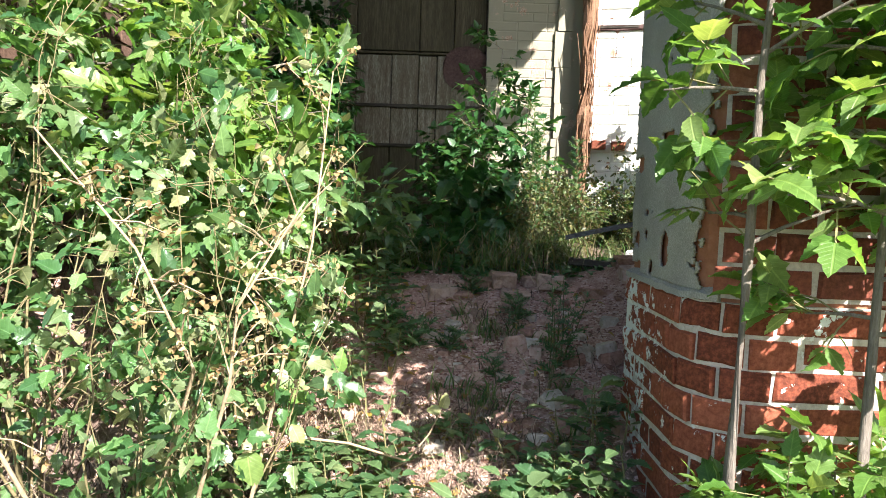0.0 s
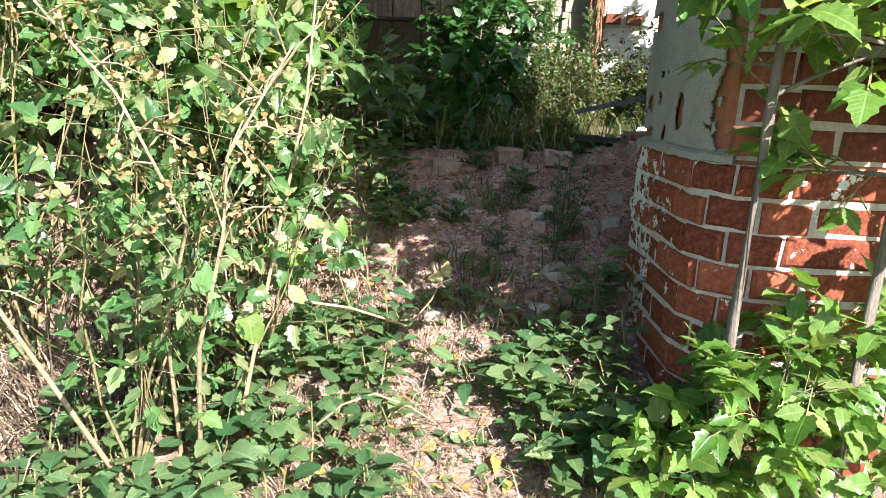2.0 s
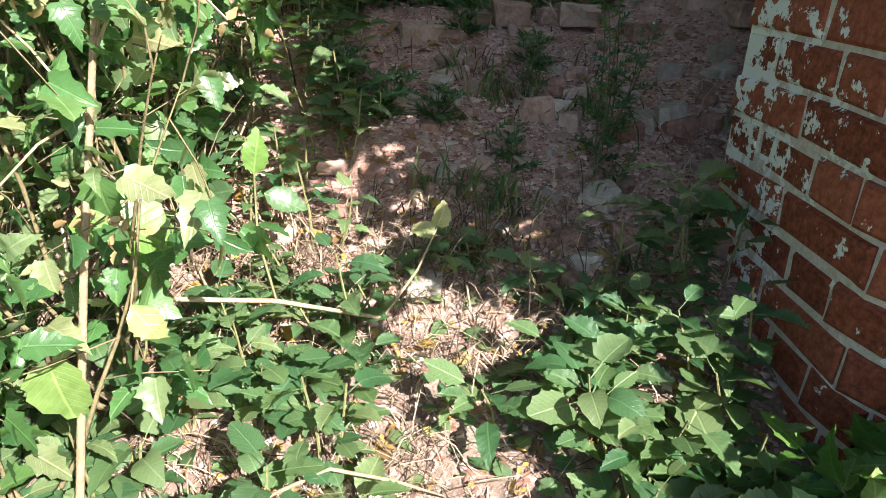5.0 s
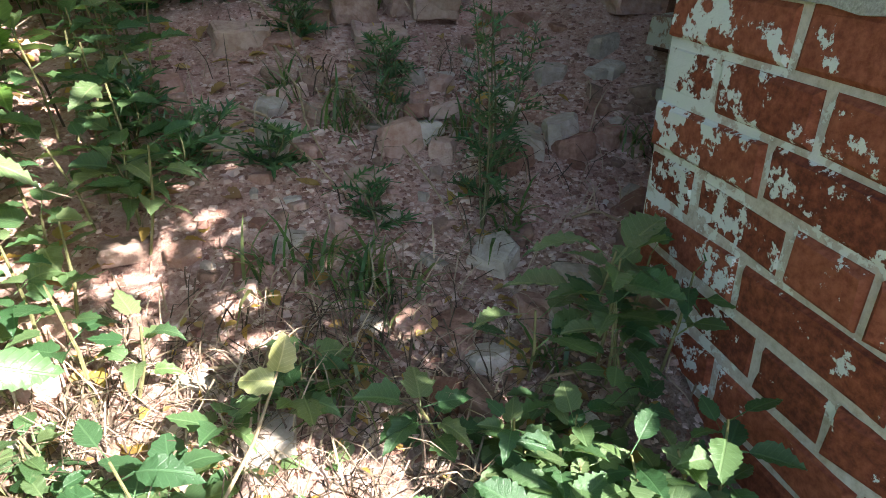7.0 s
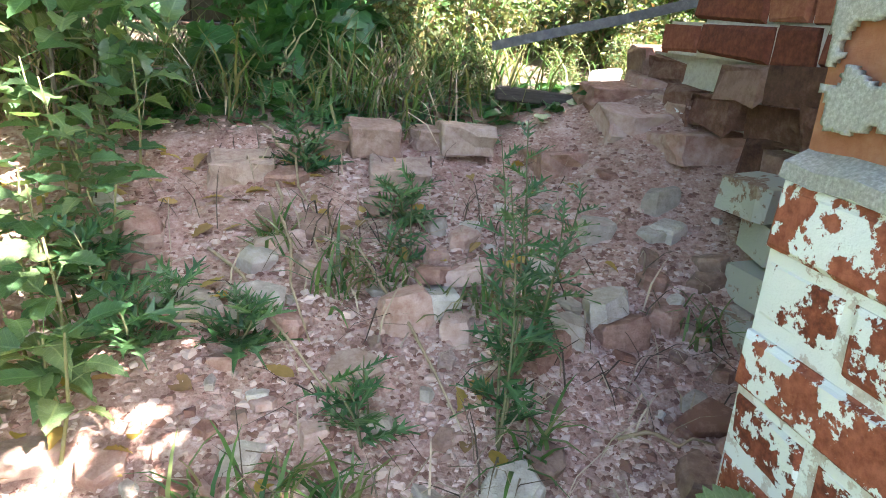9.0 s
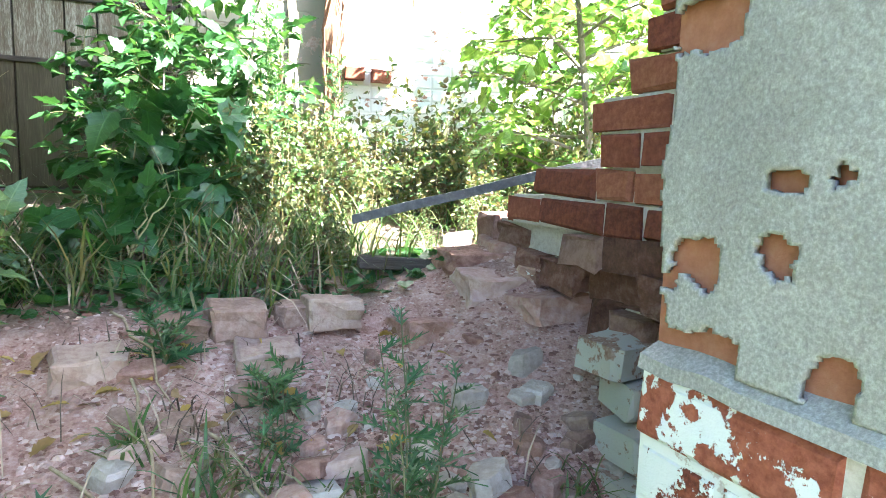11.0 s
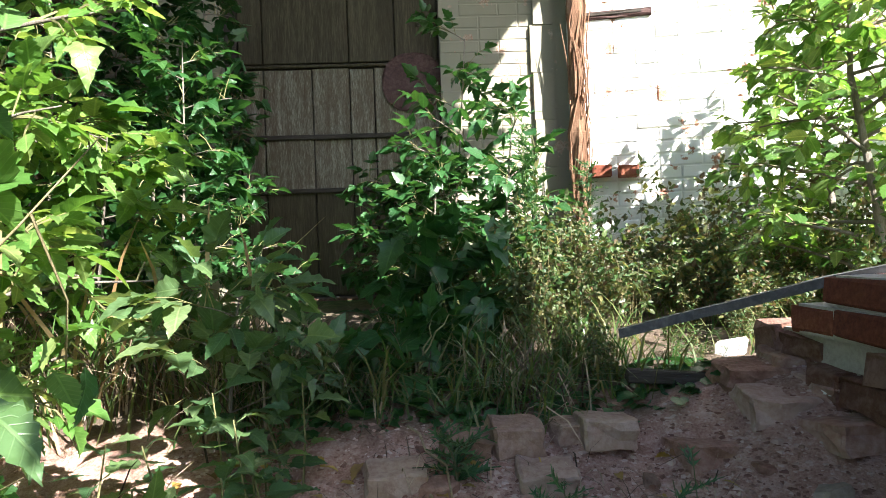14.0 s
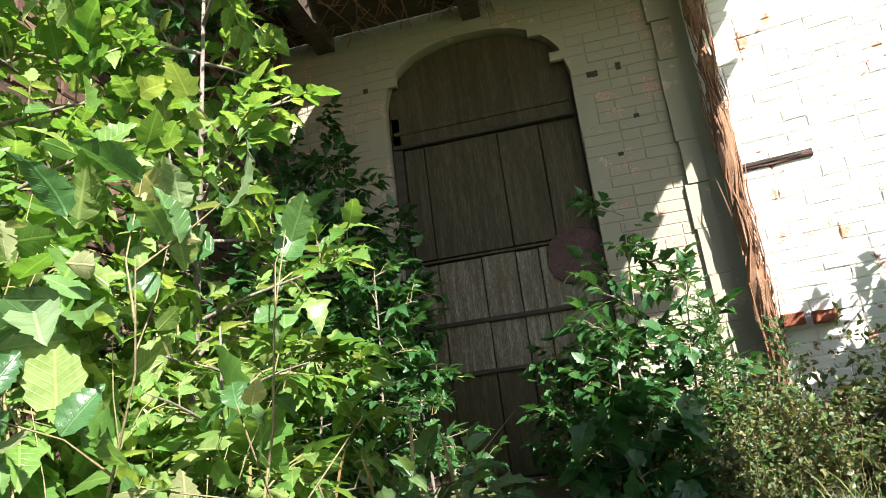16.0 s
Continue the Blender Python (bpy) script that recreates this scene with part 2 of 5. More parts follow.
LEAF_WEED = leaf_stuff("weed_leaves", [(0.035, 0.09, 0.03), (0.06, 0.13, 0.04), (0.12, 0.18, 0.06), (0.24, 0.22, 0.09), (0.05, 0.1, 0.035), (0.14, 0.09, 0.05), (0.045, 0.11, 0.035), (0.16, 0.2, 0.1), (0.09, 0.055, 0.035)])
LEAF_MUG = leaf_stuff("mugwort_leaves", [(0.03, 0.095, 0.04), (0.05, 0.135, 0.055), (0.085, 0.18, 0.075), (0.06, 0.145, 0.055), (0.12, 0.21, 0.11)])
LEAF_SEED = leaf_stuff("seedling_leaves", [(0.05, 0.13, 0.055), (0.08, 0.17, 0.075), (0.15, 0.24, 0.10), (0.06, 0.14, 0.065), (0.21, 0.28, 0.13), (0.09, 0.18, 0.08)], 0.3)
LEAF_DRY = leaf_stuff("fallen_leaves", [(0.3, 0.17, 0.05), (0.45, 0.3, 0.06), (0.22, 0.12, 0.06), (0.5, 0.36, 0.1)], 0.7, 0.2, veins=False)
SEEDHEAD = leaf_stuff("seed_heads", [(0.2, 0.12, 0.05), (0.32, 0.22, 0.1), (0.42, 0.33, 0.17), (0.26, 0.18, 0.08)], 0.7, 0.15, veins=False)
GRASS = leaf_stuff("grass_blades", [(0.04, 0.11, 0.03), (0.07, 0.15, 0.04), (0.1, 0.19, 0.05), (0.2, 0.19, 0.09), (0.06, 0.13, 0.03), (0.26, 0.22, 0.12)], veins=False)
# box elder leaves once more, brightened to carry the sunlight in their colour
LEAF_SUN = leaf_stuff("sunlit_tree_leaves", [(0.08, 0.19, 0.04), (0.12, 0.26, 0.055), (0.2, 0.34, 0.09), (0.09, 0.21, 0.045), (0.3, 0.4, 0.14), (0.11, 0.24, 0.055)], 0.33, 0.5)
LEAF_YELLOW = leaf_stuff("yellowed_leaves", [(0.36, 0.35, 0.17), (0.32, 0.36, 0.16), (0.38, 0.32, 0.17)])

# earth: brick dust on the slope, darker soil with litter in front, humus behind
EARTH, n, l, b = nodes_of("brick_dust_earth")
a, c, d = world_noise(n, l, 2.2, 5), world_noise(n, l, 24, 8, 0.7), world_noise(n, l, 130, 6, 0.7)
dust = ramp(n, [(0.34, (0.2, 0.1, 0.075)), (0.5, (0.43, 0.265, 0.21)), (0.66, (0.64, 0.48, 0.41))])
l.new(blend(n, l, 0.45, c.outputs[0], d.outputs[0]), dust.inputs[0])
soil = ramp(n, [(0.32, (0.09, 0.062, 0.047)), (0.5, (0.24, 0.172, 0.135)), (0.7, (0.5, 0.4, 0.34))])
l.new(blend(n, l, 0.45, c.outputs[0], d.outputs[0]), soil.inputs[0])
gp, sx = n.new("ShaderNodeNewGeometry"), n.new("ShaderNodeSeparateXYZ")
l.new(gp.outputs["Position"], sx.inputs[0])
wob = n.new("ShaderNodeMath")
wob.operation = "MULTIPLY_ADD"
l.new(a.outputs[0], wob.inputs[0])
wob.inputs[1].default_value = 1.2
l.new(sx.outputs["Y"], wob.inputs[2])
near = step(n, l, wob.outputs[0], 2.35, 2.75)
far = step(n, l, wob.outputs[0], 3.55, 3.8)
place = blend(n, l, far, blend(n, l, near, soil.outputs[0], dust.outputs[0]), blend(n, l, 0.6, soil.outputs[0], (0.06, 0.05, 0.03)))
centre = n.new("ShaderNodeVectorMath")
centre.operation = "DISTANCE"
centre.inputs[1].default_value = (0.6, 2.6, 0.7)
l.new(gp.outputs["Position"], centre.inputs[0])
reach = n.new("ShaderNodeMath")
reach.operation = "MULTIPLY_ADD"
l.new(a.outputs[0], reach.inputs[0])
reach.inputs[1].default_value = 1.5
l.new(centre.outputs["Value"], reach.inputs[2])
meadow = ramp(n, [(0.3, (0.035, 0.06, 0.02)), (0.5, (0.07, 0.11, 0.035)), (0.7, (0.16, 0.16, 0.07))])
l.new(c.outputs[0], meadow.inputs[0])
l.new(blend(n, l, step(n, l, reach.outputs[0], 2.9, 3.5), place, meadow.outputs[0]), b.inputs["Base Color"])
b.inputs["Roughness"].default_value = 0.97
b.inputs["Specular IOR Level"].default_value = 0.15
bump(n, l, b, blend(n, l, 0.5, c.outputs[0], d.outputs[0]), 0.9, 0.02)


# ---- mesh helpers ----
def mesh_of(name, verts, faces, material, smooth=False):
    me = bpy.data.meshes.new(name)
    me.from_pydata([tuple(v) for v in verts], [], [tuple(f) for f in faces])
    me.materials.append(material)
    if smooth:
        me.polygons.foreach_set("use_smooth", [True] * len(me.polygons))
    me.update()
    return me


def under(name, me, parent, label=""):
    ob = new(name, me)
    if parent is not None:
        ob.parent = parent
    return tagged(ob, label)


def part(name, bm, material, parent, label=""):
    me = bpy.data.meshes.new(name)
    bm.to_mesh(me)
    bm.free()
    me.materials.append(material)
    return under(name, me, parent, label)


def box_bm(x0, x1, y0, y1, z0, z1, bevel=0.0, jitter=0.0, cuts=0, seed=0):
    bm = bmesh.new()
    bmesh.ops.create_cube(bm, size=1, matrix=Matrix.Translation(((x0 + x1) / 2, (y0 + y1) / 2, (z0 + z1) / 2)) @ Matrix.Diagonal((x1 - x0, y1 - y0, z1 - z0, 1)))
    if bevel:
        bmesh.ops.bevel(bm, geom=bm.edges[:], offset=bevel, segments=1, affect="EDGES")
    if cuts:
        bmesh.ops.subdivide_edges(bm, edges=bm.edges[:], cuts=cuts, use_grid_fill=True)
    if jitter:
        r = random.Random(seed)
        for v in bm.verts:
            v.co += Vector((r.uniform(-1, 1), r.uniform(-1, 1), r.uniform(-1, 1))) * jitter
    return bm


def root(name, m, label, category, group="", kind=""):
    e = new(name)
    e.empty_display_size = 0.05
    e.matrix_basis = m
    return tagged(e, label, category, group, kind)


def tube(points, radii, sides=6):
    """Verts and faces of a tapering tube along points."""
    P = [Vector(p) for p in points]
    verts, faces = [], []
    for i, p in enumerate(P):
        d = (P[min(i + 1, len(P) - 1)] - P[max(i - 1, 0)]).normalized()
        q = d.to_track_quat("Z", "Y")
        for k in range(sides):
            a = 2 * math.pi * k / sides
            verts.append(p + q @ Vector((math.cos(a) * radii[i], math.sin(a) * radii[i], 0)))
    for i in range(len(P) - 1):
        for k in range(sides):
            k2 = (k + 1) % sides
            faces.append((i * sides + k, i * sides + k2, (i + 1) * sides + k2, (i + 1) * sides + k))
    faces.append(tuple(range((len(P) - 1) * sides, len(P) * sides)))
    return verts, faces


def merged(pieces):
    verts, faces = [], []
    for v, f in pieces:
        k = len(verts)
        verts += list(v)
        faces += [tuple(i + k for i in q) for q in f]
    return verts, faces


# leaf shapes lie along +Y, one long
def leaf_shape(profile, fold=0.22, droop=0.25, wave=0.0, sway=0.0):
    """A strip of three points a row; a row is (y, half width) or (y, half width, forward reach of its rim)."""
    verts, faces = [], []
    for i, row in enumerate(profile):
        y, w, reach = row if len(row) == 3 else (*row, 0.0)
        z = -droop * y * y
        lift = wave * math.sin(i * 2.1)
        x = sway * y * y
        verts += [(x - w, y + reach, z + w * fold + lift), (x, y, z), (x + w, y + reach * 0.9, z + w * fold - lift)]
    for i in range(len(profile) - 1):
        a, c = 3 * i, 3 * i + 3
        faces += [(a, a + 1, c + 1, c), (a + 1, a + 2, c + 2, c + 1)]
    return np.array(verts), faces


def serrate(profile, teeth, depth=0.1):
    """The same outline with saw teeth along its rim."""
    ys, ws = [p[0] for p in profile], [p[1] for p in profile]
    out = []
    for i in range(teeth + 1):
        y = ys[0] + (ys[-1] - ys[0]) * i / teeth
        w = float(np.interp(y, ys, ws))
        out.append((y, w * (1 - depth), -0.01))
        if 0 < i < teeth:
            out.append((y + 0.01, w * (1 + 0.3 * depth), 0.035))
    return out


def leaf_set(profile, wave=0.012):
    """Four leaves of one outline: flat, folded, drooping and curled."""
    return [leaf_shape(profile, f, d, wave * k, sw) for f, d, k, sw in ((0.1, 0.08, 1, 0.06), (0.3, 0.3, 1.5, -0.08), (0.2, 0.6, 2.5, 0.1), (0.55, 0.2, 2.0, -0.04))]


OVATE_LINE = [(0.0, 0.02), (0.07, 0.15), (0.18, 0.25), (0.32, 0.3), (0.48, 0.3), (0.64, 0.245), (0.8, 0.14), (0.91, 0.055), (1.0, 0.0)]
LOBED_LINE = [(0.0, 0.02), (0.02, 0.16, -0.07), (0.1, 0.3, -0.02), (0.16, 0.29, 0.02), (0.24, 0.41, 0.12), (0.36, 0.29, 0.05), (0.46, 0.26, 0.02), (0.54, 0.28, 0.08), (0.68, 0.17, 0.02), (0.78, 0.13, 0.05), (0.9, 0.05, 0.02), (1.0, 0.0)]
ROUND_LINE = [(0.0, 0.03), (0.04, 0.24, -0.05), (0.2, 0.40, 0.0), (0.3, 0.36, 0.0), (0.4, 0.43, 0.03), (0.55, 0.36, 0.0), (0.66, 0.34, 0.05), (0.82, 0.2, 0.0), (0.9, 0.15, 0.04), (1.0, 0.0)]
OVATE = leaf_set(serrate(OVATE_LINE, 7))
ROUND = leaf_set(ROUND_LINE, 0.02)
LOBED = leaf_set(LOBED_LINE, 0.015)
CUT = leaf_set([(0.0, 0.01), (0.1, 0.03), (0.16, 0.22, 0.14), (0.22, 0.04), (0.36, 0.04), (0.42, 0.26, 0.18), (0.48, 0.045), (0.6, 0.04), (0.66, 0.19, 0.14), (0.72, 0.035), (1.0, 0.0)])


def leaf_frames(pos, way, size, rnd, up=(0, 0, 1), spin=0.5):
    """Matrices that lay leaves at pos along way, their faces turned up but for a random spin."""
    pos, way = np.asarray(pos, float), np.asarray(way, float)
    k = len(pos)
    way = way / (np.linalg.norm(way, axis=1, keepdims=True) + 1e-9)
    ref = np.tile(np.asarray(up, float), (k, 1)) + rnd.normal(0, spin, (k, 3))
    side = np.cross(way, ref)
    side /= np.linalg.norm(side, axis=1, keepdims=True) + 1e-9
    nor = np.cross(side, way)
    M = np.zeros((k, 3, 4))
    s = np.asarray(size, float).reshape(-1, 1)
    M[:, :, 0], M[:, :, 1], M[:, :, 2], M[:, :, 3] = side * s, way * s, nor * s, pos
    return M


def leaf_mesh(name, shapes, M, material):
    """One mesh of many leaves, each of one of the shapes, with its own span as texture coordinates."""
    tf = shapes[0][1]
    bank = np.stack([np.hstack([tv, np.ones((len(tv), 1))]) for tv, _ in shapes])
    pick = bank[np.random.default_rng(len(M)).integers(0, len(shapes), len(M))]
    V = np.einsum("kij,kvj->kvi", M, pick).reshape(-1, 3)
    uv = np.stack([pick[:, :, 0] + 0.5, pick[:, :, 1]], 2).reshape(-1, 2)
    nf = np.array(tf)
    F = (nf[None] + (np.arange(len(M)) * bank.shape[1])[:, None, None]).reshape(-1, 4)
    me = bpy.data.meshes.new(name)
    me.vertices.add(len(V))
    me.vertices.foreach_set("co", V.ravel())
    me.loops.add(F.size)
    me.loops.foreach_set("vertex_index", F.ravel())
    me.polygons.add(len(F))
    me.polygons.foreach_set("loop_start", np.arange(0, F.size, 4))
    me.update(calc_edges=True)
    me.uv_layers.new(name="span").data.foreach_set("uv", uv[F.ravel()].ravel())
    me.polygons.foreach_set("use_smooth", [True] * len(me.polygons))
    me.materials.append(material)
    return me


# ---- ground ----
YS = [-60, -5, -0.3, 0.5, 0.9, 1.4, 1.83, 2.1, 2.35, 2.6, 2.8, 2.95, 3.4, 5.5, 60]
ZS = [0.0, 0.0, 0.03, 0.10, 0.18, 0.365, 0.555, 0.62, 0.735, 0.80, 0.878, 0.935, 1.02, 1.12, 1.15]


def gz(x, y):
    z = float(np.interp(y, YS, ZS))
    near = max(0.0, 1 - abs(y - 2.2) / 2.5)
    z += 0.05 * near * (noise.noise((x * 1.3, y * 1.3, 0.3))) + 0.034 * near * noise.noise((x * 5, y * 5, 1.7)) + 0.018 * near * noise.noise((x * 17, y * 17, 3.1))
    if x > 1.15 and 1.9 < y < 3.4:
        z += 0.16 * min(1, max(0, (x - 1.2) / 0.4)) * min(1, max(0, (y - 2.3) / 0.4)) * min(1, max(0, (3.4 - y) / 0.4))
    if x < 0.2:
        z -= 0.03 * min(1, 0.2 - x) * near
    return z


def spread(lo, hi, fine, far):
    a = list(np.arange(lo, hi + 1e-6, fine))
    s, lo2, hi2 = fine * 2, lo, hi
    left, right = [], []
    while lo2 > -far or hi2 < far:
        lo2, hi2 = lo2 - s, hi2 + s
        left.append(lo2)
        right.append(hi2)
        s *= 1.35
    return left[::-1] + a + right


GX, GY = spread(-1.3, 2.0, 0.022, 60), spread(0.7, 3.4, 0.022, 60)
gverts = [(x, y, gz(x, y)) for y in GY for x in GX]
W = len(GX)
gfaces = [(j * W + i, j * W + i + 1, (j + 1) * W + i + 1, (j + 1) * W + i) for j in range(len(GY) - 1) for i in range(W - 1)]
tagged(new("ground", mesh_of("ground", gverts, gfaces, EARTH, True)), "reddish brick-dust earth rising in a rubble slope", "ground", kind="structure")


# ---- brick pieces ----
def brick_piece(length, height, depth, seed, rough=0.003):
    """One worn brick: x along its face, y into the wall, z up, its face at y = 0."""
    r = random.Random(seed)
    c = 0.006
    v = []
    for y, k in ((depth, 0.0), (c, 0.0), (0.0, c)):
        for sx_, sz_ in ((-1, -1), (1, -1), (1, 1), (-1, 1)):
            v.append((sx_ * (length / 2 - k) + r.uniform(-rough, rough), y + r.uniform(-rough, rough) * (y < depth), sz_ * (height / 2 - k) + r.uniform(-rough, rough)))
    f = [(0, 1, 2, 3)]
    for a in (0, 4):
        for k in range(4):
            k2 = (k + 1) % 4
            f.append((a + k, a + 4 + k, a + 4 + k2, a + k2))
    f.append((8, 11, 10, 9))
    return v, f


def brick_set(material, sizes, height, depth, rough=0.003):
    return {s: [mesh_of("brick", *brick_piece(s, height, depth, i * 7 + int(s * 1000), rough), material) for i in range(4)] for s in sizes}


# ---- the pier: side face x = 1.20, rounded corner, front face y = 1.32 ----
PX, PY, PEND, PR = 1.20, 1.32, 1.94, 0.17
SIDE = PEND - PY - PR
ARC = PR * math.pi / 2


def pier_line(s, out=0.0):
    """Point and outward direction along the pier's face; s = 0 at its far end."""
    if s < SIDE:
        p, d = Vector((PX, PEND - s, 0)), Vector((-1, 0, 0))
    elif s < SIDE + ARC:
        a = (s - SIDE) / PR
        d = Vector((-math.cos(a), -math.sin(a), 0))
        p = Vector((PX + PR, PY + PR, 0)) + d * PR
    else:
        p, d = Vector((PX + PR + s - SIDE - ARC, PY, 0)), Vector((0, -1, 0))
    return p + d * out, d


PLEN = SIDE + ARC + 1.0


def pier_block(z0, z1, inset):
    s_list = [0, SIDE * 0.5] + [SIDE + ARC * k / 8 for k in range(9)] + [PLEN]
    ring = [pier_line(s, -inset)[0] for s in s_list] + [Vector((PX + PR + 1.0, PEND, 0))]
    k = len(ring)
    v = [(p.x, p.y, z0) for p in ring] + [(p.x, p.y, z1) for p in ring]
    f = [(i, (i + 1) % k, (i + 1) % k + k, i + k) for i in range(k)] + [tuple(range(k))[::-1], tuple(range(k, 2 * k))]
    return v, f


LEDGE = 1.112
pier = tagged(new("wall_right", mesh_of("pier_core", *pier_block(-0.05, LEDGE - 0.02, 0.005), PLINTH_MORTAR)), "brick pier with flaking white paint on its plinth", "wall", kind="structure")
# the pier's top is out of view; its height is set to shape the shade
under("pier_upper", mesh_of("pier_upper", *pier_block(LEDGE - 0.02, 3.55, 0.022), UNDERCOAT), pier, "orange undercoat under broken stucco")

# stucco skin with broken edges and holes
# places along the face and heights where the stucco has come off
PATCHES = [(0.05, 1.21, 0.042, 0.03), (0.15, 1.23, 0.032, 0.026), (0.205, 1.135, 0.028, 0.03), (0.055, 1.45, 0.05, 0.028), (0.15, 1.30, 0.022, 0.01), (0.34, 1.2, 0.05, 0.05), (0.3, 1.5, 0.05, 0.03)]


def stucco_skin(cell, s0, s1, z0, z1):
    vid, sv, sf = {}, [], []

    def vert(i, j):
        if (i, j) not in vid:
            q, z = s0 + i * cell, z0 + j * cell
            h1, h2 = noise.noise((q * 190, z * 190, 7)), noise.noise((q * 190, z * 190, 3))
            p, d = pier_line(min(q + cell * 0.5 * h1, PLEN), -0.006 + 0.005 * noise.noise((q * 7, z * 7, 0)) + 0.0012 * h1)
            vid[i, j] = len(sv)
            sv.append((p.x, p.y, z + cell * 0.5 * h2))
        return vid[i, j]

    for i in range(int((s1 - s0) / cell)):
        for j in range(int((z1 - z0) / cell)):
            q, z = s0 + i * cell, z0 + j * cell
            f = 0.75 * noise.fractal((q * 10 + 3.1, z * 8, 2.2), 0.8, 2.1, 5) + 0.2 * noise.noise((q * 38, z * 38, 1.0)) + 0.12 * noise.noise((q * 90, z * 90, 4.0))
            foot = math.exp(-((z - LEDGE) / 0.05) ** 2) * (1.05 if q < 0.12 else 0.25) + math.exp(-(q / 0.022) ** 2) * (0.9 if z < 1.2 else 0.2)
            band = max(math.exp(-(((q - cq) / rq) ** 4 + ((z - cz) / rz) ** 4)) for cq, cz, rq, rz in PATCHES) * 1.1
            band2 = math.exp(-((z - 1.72) / 0.04) ** 2) * 0.25
            worn = 1.6 * min(1.0, max(0.0, (q - SIDE - 0.06) / 0.08)) if z < 2.5 else 0.3 * (q > SIDE)
            edge = 0.008 + 0.014 * noise.noise((z * 9, 1, 1)) + 0.006 * noise.noise((z * 40, 1, 1))
            if f + foot + band + band2 + worn < 0.66 and q > edge:
                sf.append((vert(i, j), vert(i + 1, j), vert(i + 1, j + 1), vert(i, j + 1)))
    return sv, sf


sv, sf = merged([stucco_skin(0.004, 0.0, 0.64, LEDGE + 0.004, 1.66), stucco_skin(0.012, 0.0, 0.64, 1.66, 2.2), stucco_skin(0.02, 0.64, PLEN, 2.2, 3.55), stucco_skin(0.02, 0.0, 0.64, 2.2, 3.55)])
skin = under("stucco", mesh_of("stucco", sv, sf, STUCCO, True), pier, "rough grey stucco, broken away in patches")
so = skin.modifiers.new("thickness", "SOLIDIFY")
so.thickness, so.offset = 0.009, -1

# sloping mortar ledge on top of the plinth
lv, lf = [], []
s_list = [SIDE * k / 10 for k in range(10)] + [SIDE + 0.55 * ARC * k / 8 for k in range(9)]
for s in s_list:
    for out, z in ((-0.03, LEDGE + 0.016), (0.003, LEDGE - 0.004), (0.005, LEDGE - 0.02), (-0.05, LEDGE - 0.024)):
        p, d = pier_line(s, out + 0.003 * noise.noise((s * 30, z * 20, 0)))
        lv.append((p.x, p.y, z + 0.006 * noise.noise((s * 18, out * 50, 4))))
for i in range(len(s_list) - 1):
    for k in range(4):
        k2 = (k + 1) % 4
        lf.append((i * 4 + k, (i + 1) * 4 + k, (i + 1) * 4 + k2, i * 4 + k2))
lf += [(0, 1, 2, 3), tuple(len(lv) - k for k in (1, 2, 3, 4))]
under("mortar_ledge", mesh_of("mortar_ledge", lv, lf, STUCCO), pier, "grey sloping mortar ledge")

# bare masonry where the stucco is gone from the rounded front
FRONT = SIDE + 0.5 * ARC
ring = [pier_line(q, -0.016)[0] for q in [FRONT + (SIDE + ARC - FRONT) * k / 4 for k in range(5)] + [PLEN - 0.02]] + [Vector((PX + PR + 0.9, PY + 0.3, 0)), Vector((PX + PR + 0.05, PY + 0.3, 0))]
kk = len(ring)
under("bare_masonry", mesh_of("bare_masonry", [(p.x, p.y, z) for z in (LEDGE - 0.01, 2.5) for p in ring], [(i, (i + 1) % kk, (i + 1) % kk + kk, i + kk) for i in range(kk)] + [tuple(range(kk, 2 * kk))], MORTAR), pier, "bare lime mortar joints")

PSET = brick_set(PLINTH_BRICK, (0.232, 0.17, 0.11), 0.068, 0.06)
COURSE = 0.080
for row in range(11):
    z = LEDGE - 0.015 - COURSE * (row + 0.5)
    s = 0.0
    r = random.Random(row)
    first = row % 2
    k = 0
    turned = False
    while s < PLEN - 0.25:
        past = s > SIDE + ARC - 0.02
        near = s > SIDE - 0.33
        cut = near and not turned and first
        turned = turned or near
        size = 0.17 if cut else 0.11 if (first and k == 0) or (SIDE - 0.06 < s < SIDE + ARC - 0.02) or (k % 3 == 2 and row % 2 and not past) else 0.232
        p, d = pier_line(s + size / 2, r.uniform(-0.004, 0.003))
        ob = under("brick", r.choice(PSET[size]), pier)
        ob.matrix_basis = pose(p.x, p.y, z + r.uniform(-0.003, 0.003), r.uniform(-1, 1), r.uniform(-1, 1), math.degrees(math.atan2(d.x, -d.y)) + r.uniform(-1, 1))
        s += size + 0.013
        k += 1

UPSET = brick_set(BRICK, (0.232, 0.11), 0.066, 0.06)
for row in range(17):
    z = LEDGE + 0.035 + COURSE * row
    s = FRONT + (0.02 if row % 2 else 0.0)
    r = random.Random(row + 900)
    k = row
    while s < PLEN - 0.25:
        size = 0.11 if s < SIDE + ARC - 0.05 or k % 2 else 0.232
        p, d = pier_line(s + size / 2, -0.011 + r.uniform(-0.004, 0.003))
        ob = under("brick", r.choice(UPSET[size]), pier)
        ob.matrix_basis = pose(p.x, p.y, z + r.uniform(-0.003, 0.003), r.uniform(-1, 1), r.uniform(-1, 1), math.degrees(math.atan2(d.x, -d.y)) + r.uniform(-1, 1))
        s += size + 0.013
        k += 1

